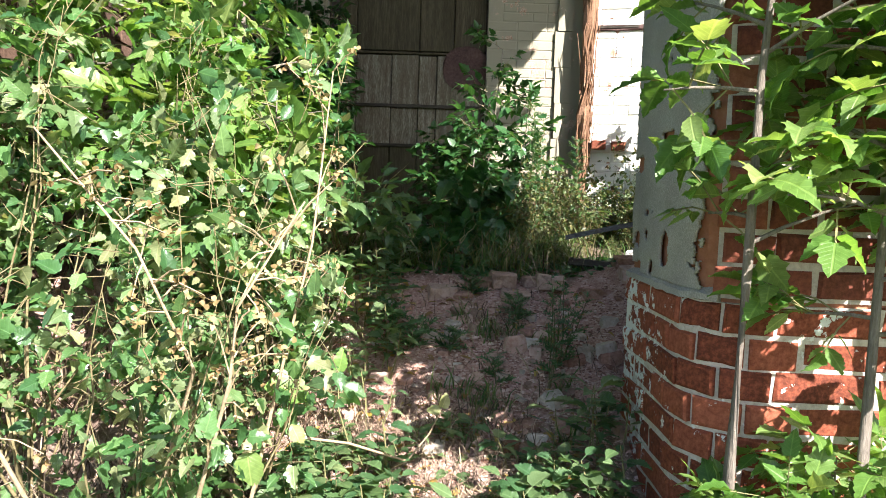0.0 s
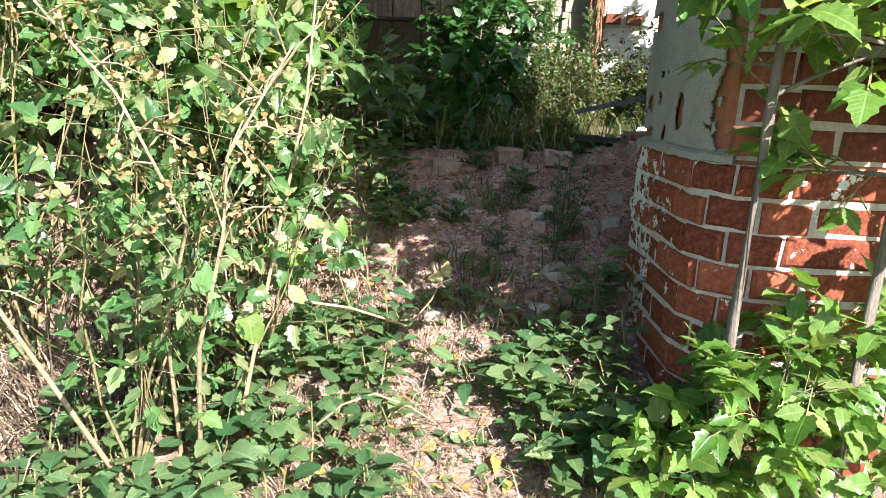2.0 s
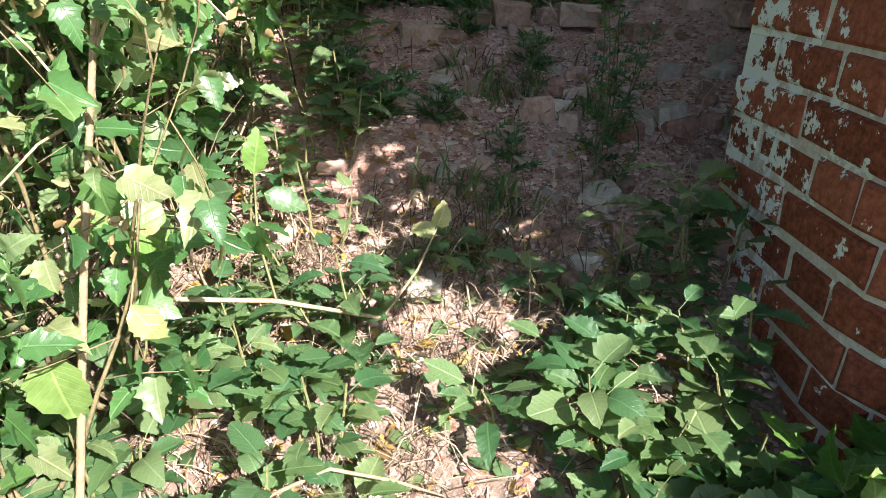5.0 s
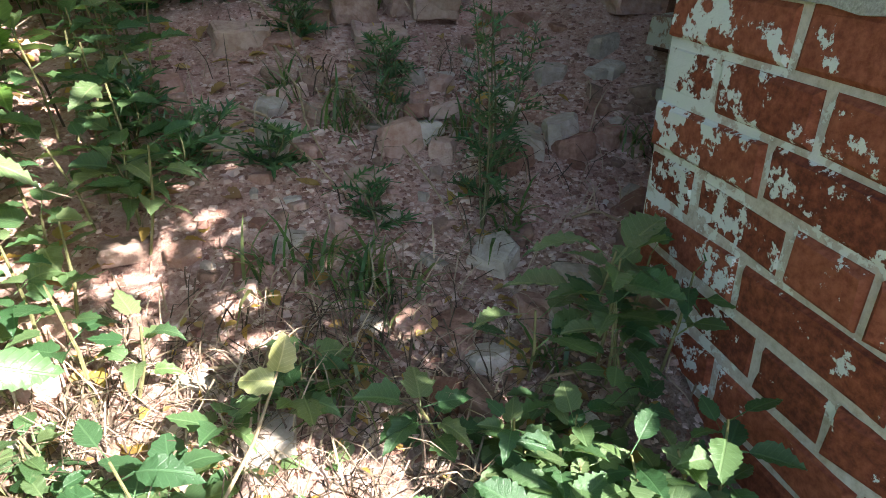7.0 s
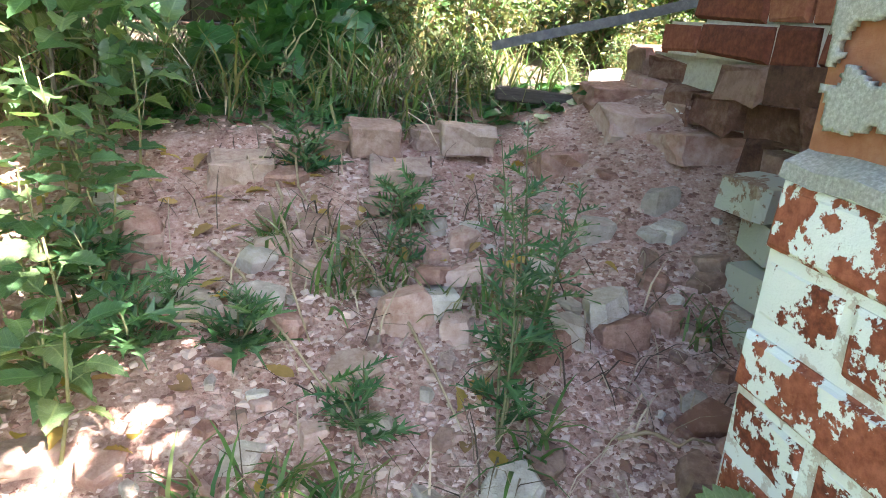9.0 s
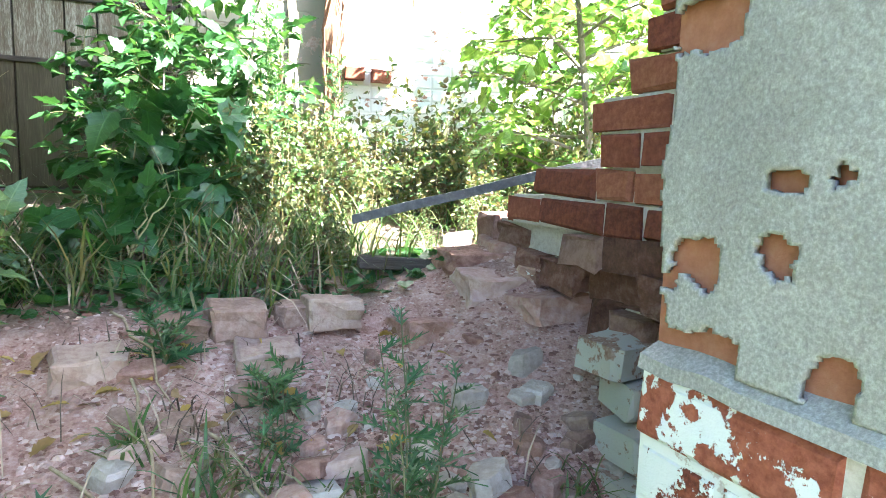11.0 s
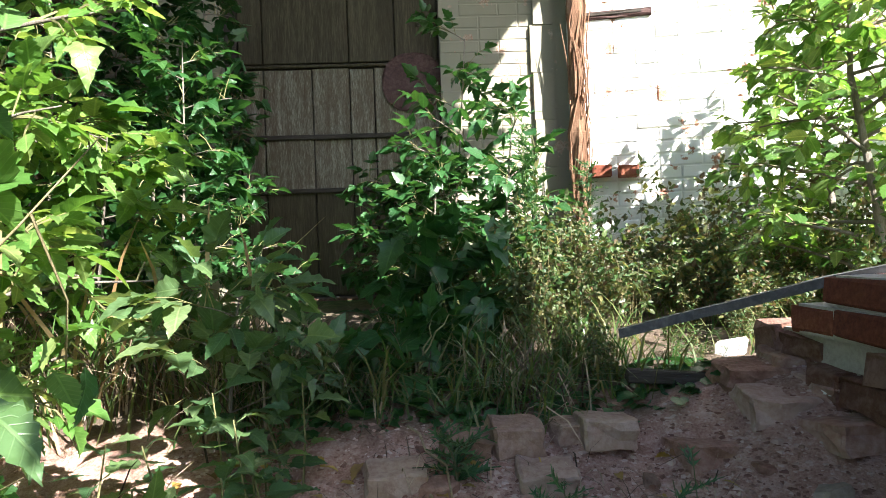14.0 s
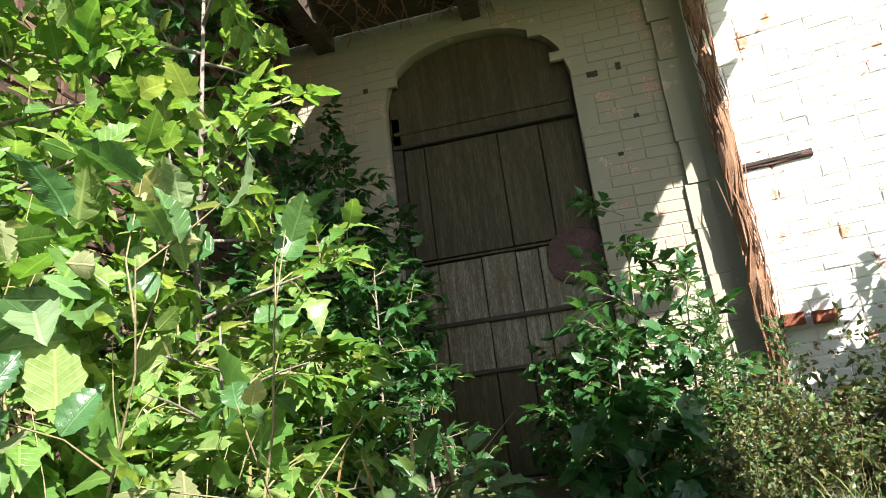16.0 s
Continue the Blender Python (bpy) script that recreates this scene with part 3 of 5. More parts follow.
# ---- the broken wall behind the pier: face x = 1.58 ----
broken = root("wall_broken", pose(0, 0, 0), "ruined red brick wall breaking off in steps", "wall", kind="structure")
BSET = brick_set(BRICK, (0.235, 0.112, 0.16), 0.063, 0.2, 0.005)
FOOT = brick_set(RUIN, (0.112, 0.16, 0.235), 0.066, 0.2, 0.016)
# upper courses, out of view, are added to shade the plants before the door
zs_end = [1.02, 1.06, 1.13, 1.20, 1.27, 1.34, 1.42, 1.49, 1.57, 1.64, 1.71, 1.85, 3.9]
ys_end = [2.62, 3.05, 3.10, 2.97, 2.80, 2.56, 2.57, 2.49, 2.42, 2.38, 2.35, 2.32, 2.12]
core = []
for row in range(34):
    z = 0.806 + 0.0725 * (row + 0.5)
    r = random.Random(row + 50)
    end = (float(np.interp(z, zs_end, ys_end)) if z > 1.0 else 2.55) + r.uniform(-0.035, 0.03)
    face = 1.58 + (0.012 if row % 3 == 0 else 0.0)
    hz, t0 = 0.03625, 0.009
    core.append(([(x, y, zz) for zz in (z - hz, z + hz) for x, y in ((face + t0 + 0.03 * (z < 1.2), PEND), (1.93, PEND), (1.93, end - 0.03), (face + t0 + 0.03 * (z < 1.2), end - 0.03))],
                 [(3, 2, 1, 0), (4, 5, 6, 7), (0, 1, 5, 4), (1, 2, 6, 5), (2, 3, 7, 6), (3, 0, 4, 7)]))
    y = end
    k = row % 2
    ruined = z < 1.2
    while ruined and y > 2.05:
        size = r.choice((0.112, 0.16, 0.235))
        ob = under("brick", r.choice(FOOT[size]), broken)
        ob.matrix_basis = pose(face + r.uniform(-0.03, 0.05), y - size / 2, z + r.uniform(-0.008, 0.008), r.uniform(-3, 3), r.uniform(-3, 3), -90 + r.uniform(-6, 6))
        y -= size * r.uniform(0.85, 1.0)
    while not ruined and y > 2.05:
        size = 0.235 if k % 2 == 0 else (0.112 if r.random() < 0.6 else 0.16)
        ob = under("brick", r.choice(BSET[size]), broken)
        ob.matrix_basis = pose(face + r.uniform(-0.004, 0.004), y - size / 2, z, r.uniform(-1.0, 1.0), r.uniform(-1, 1), -90 + r.uniform(-0.9, 0.9))
        y -= size + 0.014
        k += 1
under("wall_core", mesh_of("wall_core", *merged(core), MORTAR), broken, "lime mortar core")
for cx, cy, cz, turn in ((1.60, 2.40, 0.945, 4), (1.625, 2.36, 0.868, -3), (1.60, 2.33, 0.785, 8), (1.56, 2.27, 0.71, -4)):
    ob = under("brick", mesh_of("brick", *brick_piece(0.2, 0.068, 0.12, int(cz * 100), 0.009), WHITE_BRICK), broken, "whitewashed brick jutting from the wall foot")
    ob.matrix_basis = pose(cx, cy - 0.05, cz, 0, 0, turn)

# ---- door wall with an arched opening ----
DL, DR, DBOT, DSPRING, DTOP = -0.49, 0.875, 1.13, 3.80, 4.27
WY = 5.42


def arch_z(x):
    u = (x - (DL + DR) / 2) / ((DR - DL) / 2)
    return DSPRING + (DTOP - DSPRING) * math.sqrt(max(0.0, 1 - abs(u) ** 2.4))


def slab(x0, x1, zlo, zhi, y0, y1, cols):
    v, f = [], []
    for i in range(cols + 1):
        x = x0 + (x1 - x0) * i / cols
        lo, hi = zlo(x), zhi(x)
        v += [(x, y0, lo), (x, y0, hi), (x, y1, hi), (x, y1, lo)]
    for i in range(cols):
        for k in range(4):
            k2 = (k + 1) % 4
            f.append((4 * i + k, 4 * i + k2, 4 * i + 4 + k2, 4 * i + 4 + k))
    f += [(0, 3, 2, 1), (4 * cols, 4 * cols + 1, 4 * cols + 2, 4 * cols + 3)]
    return v, f


TOPZ = 5.0
dw = merged([slab(-1.6, DL, lambda x: 0.9, lambda x: TOPZ, WY + 0.004, 5.95, 1), slab(DR, 1.9, lambda x: 0.9, lambda x: TOPZ, WY + 0.004, 5.95, 1),
             slab(DL, DR, arch_z, lambda x: TOPZ, WY + 0.004, 5.95, 28)])
wall_door = tagged(new("wall_north", mesh_of("wall_north", *dw, SHADED_WHITEWASH)), "whitewashed brick wall with an arched doorway", "wall", kind="structure")


def brick_relief(x0, x1, z0, z1, keep, seed, course=0.078, length=0.25, depth=0.03, joint=0.009):
    """Joined bricks of a wall's face, in the plane y = 0, x to the right."""
    r = random.Random(seed)
    out = []
    rows = int((z1 - z0) / course)
    for j in range(rows):
        z = z0 + (j + 0.5) * course
        x = x0 - (length / 2 if j % 2 else 0)
        k = 0
        while x < x1:
            size = length if (k + j) % 3 else length / 2
            a, b2 = max(x, x0), min(x + size, x1)
            if b2 - a > 0.04 and keep((a + b2) / 2, z):
                v, f = brick_piece(b2 - a - joint, course - joint, depth, r.random(), 0.4 * joint)
                dy = r.uniform(-0.4 * joint, 0.4 * joint)
                out.append(([((a + b2) / 2 + p[0], p[1] + dy, z + p[2]) for p in v], f))
            x += size
            k += 1
    return merged(out)


def clear_of_door(x, z):
    return not (DL - 0.07 < x < DR + 0.07 and z < arch_z(min(max(x, DL), DR)) + 0.06)


face = under("brickwork", mesh_of("brickwork", *brick_relief(-1.25, 1.58, 1.0, 4.5, clear_of_door, 3, joint=0.003), SHADED_WHITEWASH), wall_door, "whitewashed courses of brick")
face.location = (0, WY, 0)
tagged(face, kind="stuff")
for i, (x, z, w, h) in enumerate(((1.02, 3.72, 0.07, 0.04), (1.2, 3.74, 0.03, 0.05), (-0.98, 3.62, 0.05, 0.03), (-0.96, 3.45, 0.06, 0.02), (1.1, 3.1, 0.03, 0.02), (1.25, 3.35, 0.03, 0.02), (-0.62, 3.98, 0.03, 0.03))):
    part("hole", box_bm(x - w / 2, x + w / 2, WY - 0.006, WY + 0.002, z - h / 2, z + h / 2, 0.002, 0.005, 2, i), DOORDARK, wall_door, "dark hole in the whitewash")

tagged(new("threshold", mesh_of("threshold", *slab(DL, DR, lambda x: 0.9, lambda x: DBOT - 0.004, WY + 0.008, 5.95, 6), DARK_BRICK)), "dark worn brick threshold under the door", "threshold", kind="structure")

# ---- the door ----
door = root("door_1", pose(0, 5.5, 0), "tall arched plank door of grey weathered boards", "door", kind="structure")
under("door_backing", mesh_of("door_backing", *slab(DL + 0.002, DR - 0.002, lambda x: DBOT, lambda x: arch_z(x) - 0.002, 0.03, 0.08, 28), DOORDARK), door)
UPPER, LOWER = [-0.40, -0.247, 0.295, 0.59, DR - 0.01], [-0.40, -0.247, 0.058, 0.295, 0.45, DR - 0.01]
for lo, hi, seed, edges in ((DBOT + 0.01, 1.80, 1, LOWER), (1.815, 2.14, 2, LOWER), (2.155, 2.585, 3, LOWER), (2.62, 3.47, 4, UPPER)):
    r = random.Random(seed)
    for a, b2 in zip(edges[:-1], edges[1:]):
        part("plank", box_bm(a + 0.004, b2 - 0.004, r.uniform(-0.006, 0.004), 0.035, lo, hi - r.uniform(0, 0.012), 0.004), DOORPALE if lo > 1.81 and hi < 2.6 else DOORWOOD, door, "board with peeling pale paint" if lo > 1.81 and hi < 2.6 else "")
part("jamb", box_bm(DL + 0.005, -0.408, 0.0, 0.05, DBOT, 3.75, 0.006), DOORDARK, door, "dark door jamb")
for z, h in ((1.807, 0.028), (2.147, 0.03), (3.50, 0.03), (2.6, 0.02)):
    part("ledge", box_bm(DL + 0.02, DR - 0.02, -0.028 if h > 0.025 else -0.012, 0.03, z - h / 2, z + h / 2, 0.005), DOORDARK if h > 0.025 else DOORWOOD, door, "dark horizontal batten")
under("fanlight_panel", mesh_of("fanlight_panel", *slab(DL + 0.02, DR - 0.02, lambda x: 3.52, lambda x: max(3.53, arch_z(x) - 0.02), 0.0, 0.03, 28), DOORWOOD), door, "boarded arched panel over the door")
part("rail", box_bm(DL + 0.03, DR - 0.03, -0.012, 0.01, 3.60, 3.63, 0.004), DOORWOOD, door)
bm = bmesh.new()
vs = []
for k in range(28):
    a = 2 * math.pi * k / 28
    vs.append(bm.verts.new((0.70 + 0.2 * math.copysign(abs(math.cos(a)) ** 0.8, math.cos(a)), -0.014 + 0.004 * math.sin(k * 5), 2.48 + 0.19 * math.sin(a))))
bm.faces.new(vs)
bmesh.ops.solidify(bm, geom=bm.faces[:], thickness=0.012)
part("lock_plate", bm, RUST, door, "large rounded rusty sheet patch round the lock")
part("keyhole", box_bm(0.73, 0.755, -0.022, -0.01, 2.83, 2.86, 0.005), DOORDARK, door)

# ---- post, chase and sunlit wall ----
post = root("wooden_post", pose(1.68, 5.24, 1.0), "rough brown wooden post with torn fibres", "post")
pts = [(0.006 * math.sin(k * 1.3) + 0.004 * k, 0.006 * math.cos(k * 2.1), 0.36 * k) for k in range(11)]
under("shaft", mesh_of("shaft", *tube(pts, [0.058 + 0.006 * math.sin(k * 2.7) for k in range(11)], 9), OLDWOOD), post)
fibres = []
r = random.Random(5)
for k in range(70):
    a, z0 = r.uniform(math.pi, 2 * math.pi), r.uniform(0.6, 3.0)
    x, y = 0.056 * math.cos(a) + 0.004 * z0 / 0.36, 0.056 * math.sin(a)
    fibres.append(tube([(x, y, z0), (x * 1.15 + r.uniform(-0.02, 0.02), y * 1.2, z0 + 0.15), (x * 1.05 + r.uniform(-0.04, 0.04), y * 1.1, z0 + r.uniform(0.25, 0.5))], [0.006, 0.005, 0.002], 4))
tagged(under("fibre", mesh_of("fibre", *merged(fibres), OLDWOOD), post, "torn brown wood fibres"), kind="stuff")
strip = root("plaster_strip", pose(1.53, 5.40, 0), "cracked plaster chase strip on the wall", "trim", kind="structure")
sp = []
for k in range(13):
    z0 = 1.0 + 0.3 * k
    sp.append(slab(-0.075 + 0.012 * math.sin(k * 2.3), 0.06, lambda x, z0=z0: z0, lambda x, z0=z0: z0 + 0.296, -0.012 + 0.006 * math.sin(k * 1.7), 0.02, 1))
under("strip", mesh_of("strip", *merged(sp), SHADED_WHITEWASH), strip)

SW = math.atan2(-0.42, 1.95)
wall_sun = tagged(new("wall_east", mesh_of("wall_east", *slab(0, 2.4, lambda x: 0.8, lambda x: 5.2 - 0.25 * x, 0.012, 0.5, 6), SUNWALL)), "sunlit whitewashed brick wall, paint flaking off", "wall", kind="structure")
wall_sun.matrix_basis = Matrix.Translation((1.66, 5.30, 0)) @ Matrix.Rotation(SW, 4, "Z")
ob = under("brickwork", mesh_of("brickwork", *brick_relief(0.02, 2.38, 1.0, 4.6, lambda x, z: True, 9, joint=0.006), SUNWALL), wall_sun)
tagged(ob, kind="stuff")
ob = part("slot", box_bm(0.03, 0.50, -0.016, 0.0, 2.775, 2.82, 0.004, 0.004, 3, 1), RUST, wall_sun, "dark slot in the brickwork")
ob = part("slot", box_bm(0.03, 0.44, -0.022, 0.0, 2.795, 2.812, 0.002, 0.002, 2, 2), DOORDARK, wall_sun, "dark slot in the brickwork")

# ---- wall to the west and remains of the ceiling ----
# the wall's south end is added behind the shrubs to block sky light
wl = tagged(new("wall_west", mesh_of("wall_west", *slab(0, 3.05, lambda x: 0.75, lambda x: 4.5, 0.012, 0.5, 8), DARK_BRICK)), "dark brick side wall", "wall", kind="structure")
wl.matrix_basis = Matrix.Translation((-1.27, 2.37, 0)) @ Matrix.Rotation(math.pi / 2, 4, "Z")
tagged(under("brickwork", mesh_of("brickwork", *brick_relief(0.0, 3.04, 0.9, 4.48, lambda x, z: True, 21), DARK_BRICK), wl), kind="stuff")
# ceiling remains by the door wall; boards further south are unseen, added to shade the room
r = random.Random(12)
boards = []
y = 2.1
while y < 5.40:
    wdt = min(r.uniform(0.14, 0.2), 5.41 - y)
    x0 = -1.7 + r.uniform(0, 0.1)
    x1 = (2.36 if y > 4.15 else 2.68 if y > 3.0 else 3.0) + r.uniform(-0.08, 0.08)
    tilt = r.uniform(-0.008, 0.008)
    pieces = [(x0, x1)]
    if 4.55 < y < 4.8:
        pieces = [(x0, -0.85), (-0.6, x1)]
    for a, b2 in pieces:
        boards.append(slab(a, b2, lambda x, t=tilt: 4.50 + t * x, lambda x, t=tilt: 4.53 + t * x, y, y + wdt - 0.004, 1))
    y += wdt
for x in (-0.9, 0.25, 1.2, 2.2):
    boards.append(slab(x - 0.07, x + 0.07, lambda q: 4.37, lambda q: 4.495, 2.15, 5.41, 1))
tagged(new("ceiling", mesh_of("ceiling", *merged(boards), CEILWOOD)), "remains of a dark plank ceiling, carried on unseen for shade", "ceiling", kind="structure")


# ---- plants ----
def turn_z(a):
    return np.array([[math.cos(a), -math.sin(a), 0], [math.sin(a), math.cos(a), 0], [0, 0, 1]])


def bush(name, label, bases, tips, leaves, size, shape, leafmat, stemmat, seed, spreadr=0.11, thick=0.006, category="shrub", spin=0.85, keep=None, twigs=0.4):
    """A bush: stems that arch from the ground to their tips, twigs, and leaves round them."""
    rnd, r = np.random.default_rng(seed), random.Random(seed)
    o = bases[0]
    e = root(name, pose(*o), label, category)
    tubes, pos, way, sz = [], [], [], []
    o = np.array(o)
    for tip in tips:
        b0 = np.array(r.choice(bases)) - o
        t0 = np.array(tip) - o
        mid = b0 * 0.5 + t0 * 0.5 + rnd.normal(0, 0.05, 3) + np.array([0, 0, 0.12 * np.linalg.norm(t0 - b0)])
        us = np.linspace(0, 1, 9)
        line = [(1 - u) ** 2 * b0 + 2 * u * (1 - u) * mid + u * u * t0 + rnd.normal(0, 0.006, 3) * (0 < i < 8) for i, u in enumerate(us)]
        tubes.append(tube(line, [thick * (1.15 - u) for u in us], 5))
        for _ in range(leaves // 3 + 1):
            u = 1 - abs(rnd.normal(0, 0.38))
            u = min(1, max(0.12, u))
            k = min(7, int(u * 8))
            p = line[k] + (line[k + 1] - line[k]) * (u * 8 - k)
            off = rnd.normal(0, 1, 3)
            off /= np.linalg.norm(off)
            q = p + off * spreadr * rnd.uniform(0.5, 1.25)
            if keep and not keep(*(q + o)):
                continue
            if r.random() < twigs * 1.6:
                tubes.append(tube([p, (p + q) / 2 + rnd.normal(0, 0.008, 3), q], [thick * 0.4, thick * 0.3, thick * 0.2], 3))
            for v in (0.55, 0.8, 1.0, 1.0):
                d = off * (0.3 + 0.5 * v) + rnd.normal(0, 0.55, 3) + np.array([0, 0, -0.15])
                pos.append(p + (q - p) * v + rnd.normal(0, 0.008, 3)), way.append(d), sz.append(size * rnd.uniform(0.4, 1.3))
    tagged(under("twig", mesh_of("twig", *merged(tubes), stemmat, True), e), kind="stuff")
    tagged(under("foliage", leaf_mesh("foliage", shape, leaf_frames(pos, way, sz, rnd, spin=spin), leafmat), e), kind="stuff")
    return e


def compound(p, d, size, rnd, frames, side_up):
    """One pinnate leaf of five leaflets, as lists of places, ways and sizes."""
    d = d / np.linalg.norm(d)
    side = np.cross(d, side_up)
    side /= np.linalg.norm(side) + 1e-9
    L = size * 1.7
    for u, sgn in ((0.5, 1), (0.5, -1), (0.85, 1), (0.85, -1)):
        frames[0].append(p + d * L * u)
        frames[1].append(d * 0.55 + side * sgn * 0.85 + np.array([0, 0, -0.15]) + rnd.normal(0, 0.12, 3))
        frames[2].append(size * rnd.uniform(0.75, 1.1))
    frames[3].append(p + d * L)
    frames[4].append(d + np.array([0, 0, -0.2]) + rnd.normal(0, 0.12, 3))
    frames[5].append(size * rnd.uniform(0.9, 1.3))
    return [p, p + d * L * 0.5 + np.array([0, 0, 0.01]), p + d * L]


def elder(name, label, base, trunk, branches, size, seed, leafmat=None, thick=0.012, per=6, category="sapling", keep=None, reach=(0.25, 0.5), start=0.25, group=""):
    """A box elder: a bent trunk, limbs and pinnate leaves. trunk: points above the base."""
    leafmat = leafmat or LEAF_ELDER
    rnd, r = np.random.default_rng(seed), random.Random(seed)
    e = root(name, pose(*base), label, category, group)
    T = np.array(trunk, float)
    k = len(T)
    wood = [tube(T, [thick * (1.1 - 0.85 * i / (k - 1)) for i in range(k)], 8)]
    frames = [[], [], [], [], [], []]
    rachis, limbs = [], []
    for bnum in range(branches):
        u = start + (1 - start) * (bnum + r.random()) / branches
        i = min(k - 2, int(u * (k - 1)))
        p = T[i] + (T[i + 1] - T[i]) * (u * (k - 1) - i)
        a = bnum * 2.4 + r.uniform(-0.5, 0.5)
        L = r.uniform(*reach) * (1.15 - 0.6 * u)
        d = np.array([math.cos(a), math.sin(a), r.uniform(0.1, 0.7)])
        d /= np.linalg.norm(d)
        if keep and not keep(*(p + d * L * 0.75 + np.array(base))):
            L *= 0.35
        line = [p + d * L * q + np.array([0, 0, -0.15 * L * q * q]) for q in (0, 0.35, 0.7, 1.0)]
        limbs.append(tube(line, [thick * 0.4, thick * 0.32, thick * 0.25, thick * 0.15], 5))
        for m in range(per):
            q = r.uniform(0.25, 1.0)
            pt = p + d * L * q + np.array([0, 0, -0.15 * L * q * q])
            if keep and not keep(*(pt + np.array(base))):
                continue
            dd = d * 0.5 + rnd.normal(0, 0.6, 3) + np.array([0, 0, 0.05])
            rachis.append(tube(compound(pt, dd, size * r.uniform(0.7, 1.15), rnd, frames, np.array([0, 0, 1.0]) + rnd.normal(0, 0.3, 3)), [thick * 0.13 + 0.0006] * 3, 3))
    under("trunk", mesh_of("trunk", *merged(wood), BARK, True), e, "slender grey-brown bark")
    for limb in limbs:
        under("branch", mesh_of("branch", *limb, BARK, True), e)
    tagged(under("leaf_stalk", mesh_of("leaf_stalk", *merged(rachis), STEM), e), kind="stuff")
    tagged(under("foliage", leaf_mesh("foliage", OVATE, leaf_frames(frames[0], frames[1], frames[2], rnd, spin=0.35), leafmat), e), kind="stuff")
    tagged(under("end_foliage", leaf_mesh("end_foliage", LOBED, leaf_frames(frames[3], frames[4], frames[5], rnd, spin=0.35), leafmat), e), kind="stuff")
    return e


def at_ground(x, y, dz=-0.01):
    return (x, y, gz(x, y) + dz)


def off_path(x, y, z):
    """True where a leaf is clear of the line walked."""
    return not (0.40 < x < 0.92 and -0.5 < y < 1.75 and z > 0.72)


# the sunny shrub in front
rnd = np.random.default_rng(3)


def tips_in(centre, radii, count, rnd):
    v = rnd.normal(0, 1, (count, 3))
    v /= np.linalg.norm(v, axis=1, keepdims=True)
    v *= rnd.uniform(0.35, 1.0, (count, 1)) ** 0.5
    return [tuple(np.array(centre) + q * np.array(radii)) for q in v]


LB = "tangled sunlit shrub with small yellow-green leaves and dry twigs"
bush("shrub", LB, [at_ground(0.02, 1.35), at_ground(-0.1, 1.2), at_ground(0.1, 1.55)], tips_in((0.03, 1.35, 1.05), (0.34, 0.36, 0.5), 22, rnd), 34, 0.046, LOBED, LEAF_FRONT, TWIG, 11, 0.15, 0.0042, keep=off_path)
bush("shrub", LB, [at_ground(-0.5, 1.5), at_ground(-0.7, 1.6)], tips_in((-0.55, 1.55, 1.25), (0.5, 0.4, 0.6), 24, rnd), 34, 0.05, LOBED, LEAF_FRONT, TWIG, 12, 0.18, 0.0048)
bush("shrub", LB, [at_ground(-0.3, 1.9), at_ground(0.0, 1.95)], tips_in((-0.15, 1.95, 1.45), (0.5, 0.35, 0.7), 22, rnd), 40, 0.066, OVATE, LEAF_FRONT, TWIG, 13, 0.18, 0.0048, keep=lambda x, y, z: x < 0.3)
bush("shrub", LB, [at_ground(-1.0, 1.8), at_ground(-1.1, 2.0)], tips_in((-1.05, 1.85, 1.5), (0.55, 0.38, 0.95), 30, rnd), 46, 0.074, OVATE, LEAF_FRONT, TWIG, 14, 0.2, 0.006)
# bare pale branches with dry flower heads that stand out of the shrub
r = random.Random(6)
rnd2 = np.random.default_rng(66)
for i, line in enumerate((
        [(-0.02, 1.28, 0.33), (0.0, 1.2, 0.7), (0.1, 1.1, 0.95), (0.02, 1.02, 1.2), (-0.16, 1.0, 1.42)],
        [(0.06, 1.2, 0.36), (0.12, 1.08, 0.7), (0.2, 1.02, 0.95), (0.22, 1.0, 1.1), (0.33, 1.05, 1.3)],
        [(-0.1, 1.15, 0.33), (-0.2, 1.0, 0.75), (-0.35, 0.95, 1.1), (-0.5, 0.98, 1.45)],
        [(0.12, 1.3, 0.4), (0.2, 1.32, 0.8), (0.28, 1.36, 1.2), (0.31, 1.42, 1.62)])):
    o = line[0]
    e = root("dry_branch", pose(*o), "pale dry branch with brown seed heads among the leaves", "branch")
    L = [np.array(p) - np.array(o) for p in line]
    under("branch", mesh_of("branch", *tube(L, [0.0055 * (1.1 - 0.75 * q / (len(L) - 1)) for q in range(len(L))], 6), DRYSTEM, True), e)
    heads, tw = [], []
    for k in range(18):
        u = r.uniform(0.4, 1.0) * (len(L) - 1)
        q = min(len(L) - 2, int(u))
        p = L[q] + (L[q + 1] - L[q]) * (u - q)
        h = p + rnd2.normal(0, 0.06, 3) + np.array([0, 0, 0.03])
        tw.append(tube([p, (p + h) / 2 + np.array([0, 0, 0.01]), h], [0.0022, 0.0017, 0.0012], 4))
        for _ in range(9):
            heads.append(h + rnd2.normal(0, 0.011, 3))
    tagged(under("twig", mesh_of("twig", *merged(tw), DRYSTEM), e), kind="stuff")
    tagged(under("seed_head", leaf_mesh("seed_head", ROUND, leaf_frames(heads, rnd2.normal(0, 1, (len(heads), 3)), np.full(len(heads), 0.013), rnd2, spin=1.0), SEEDHEAD), e, "brown dry seed heads"), kind="stuff")

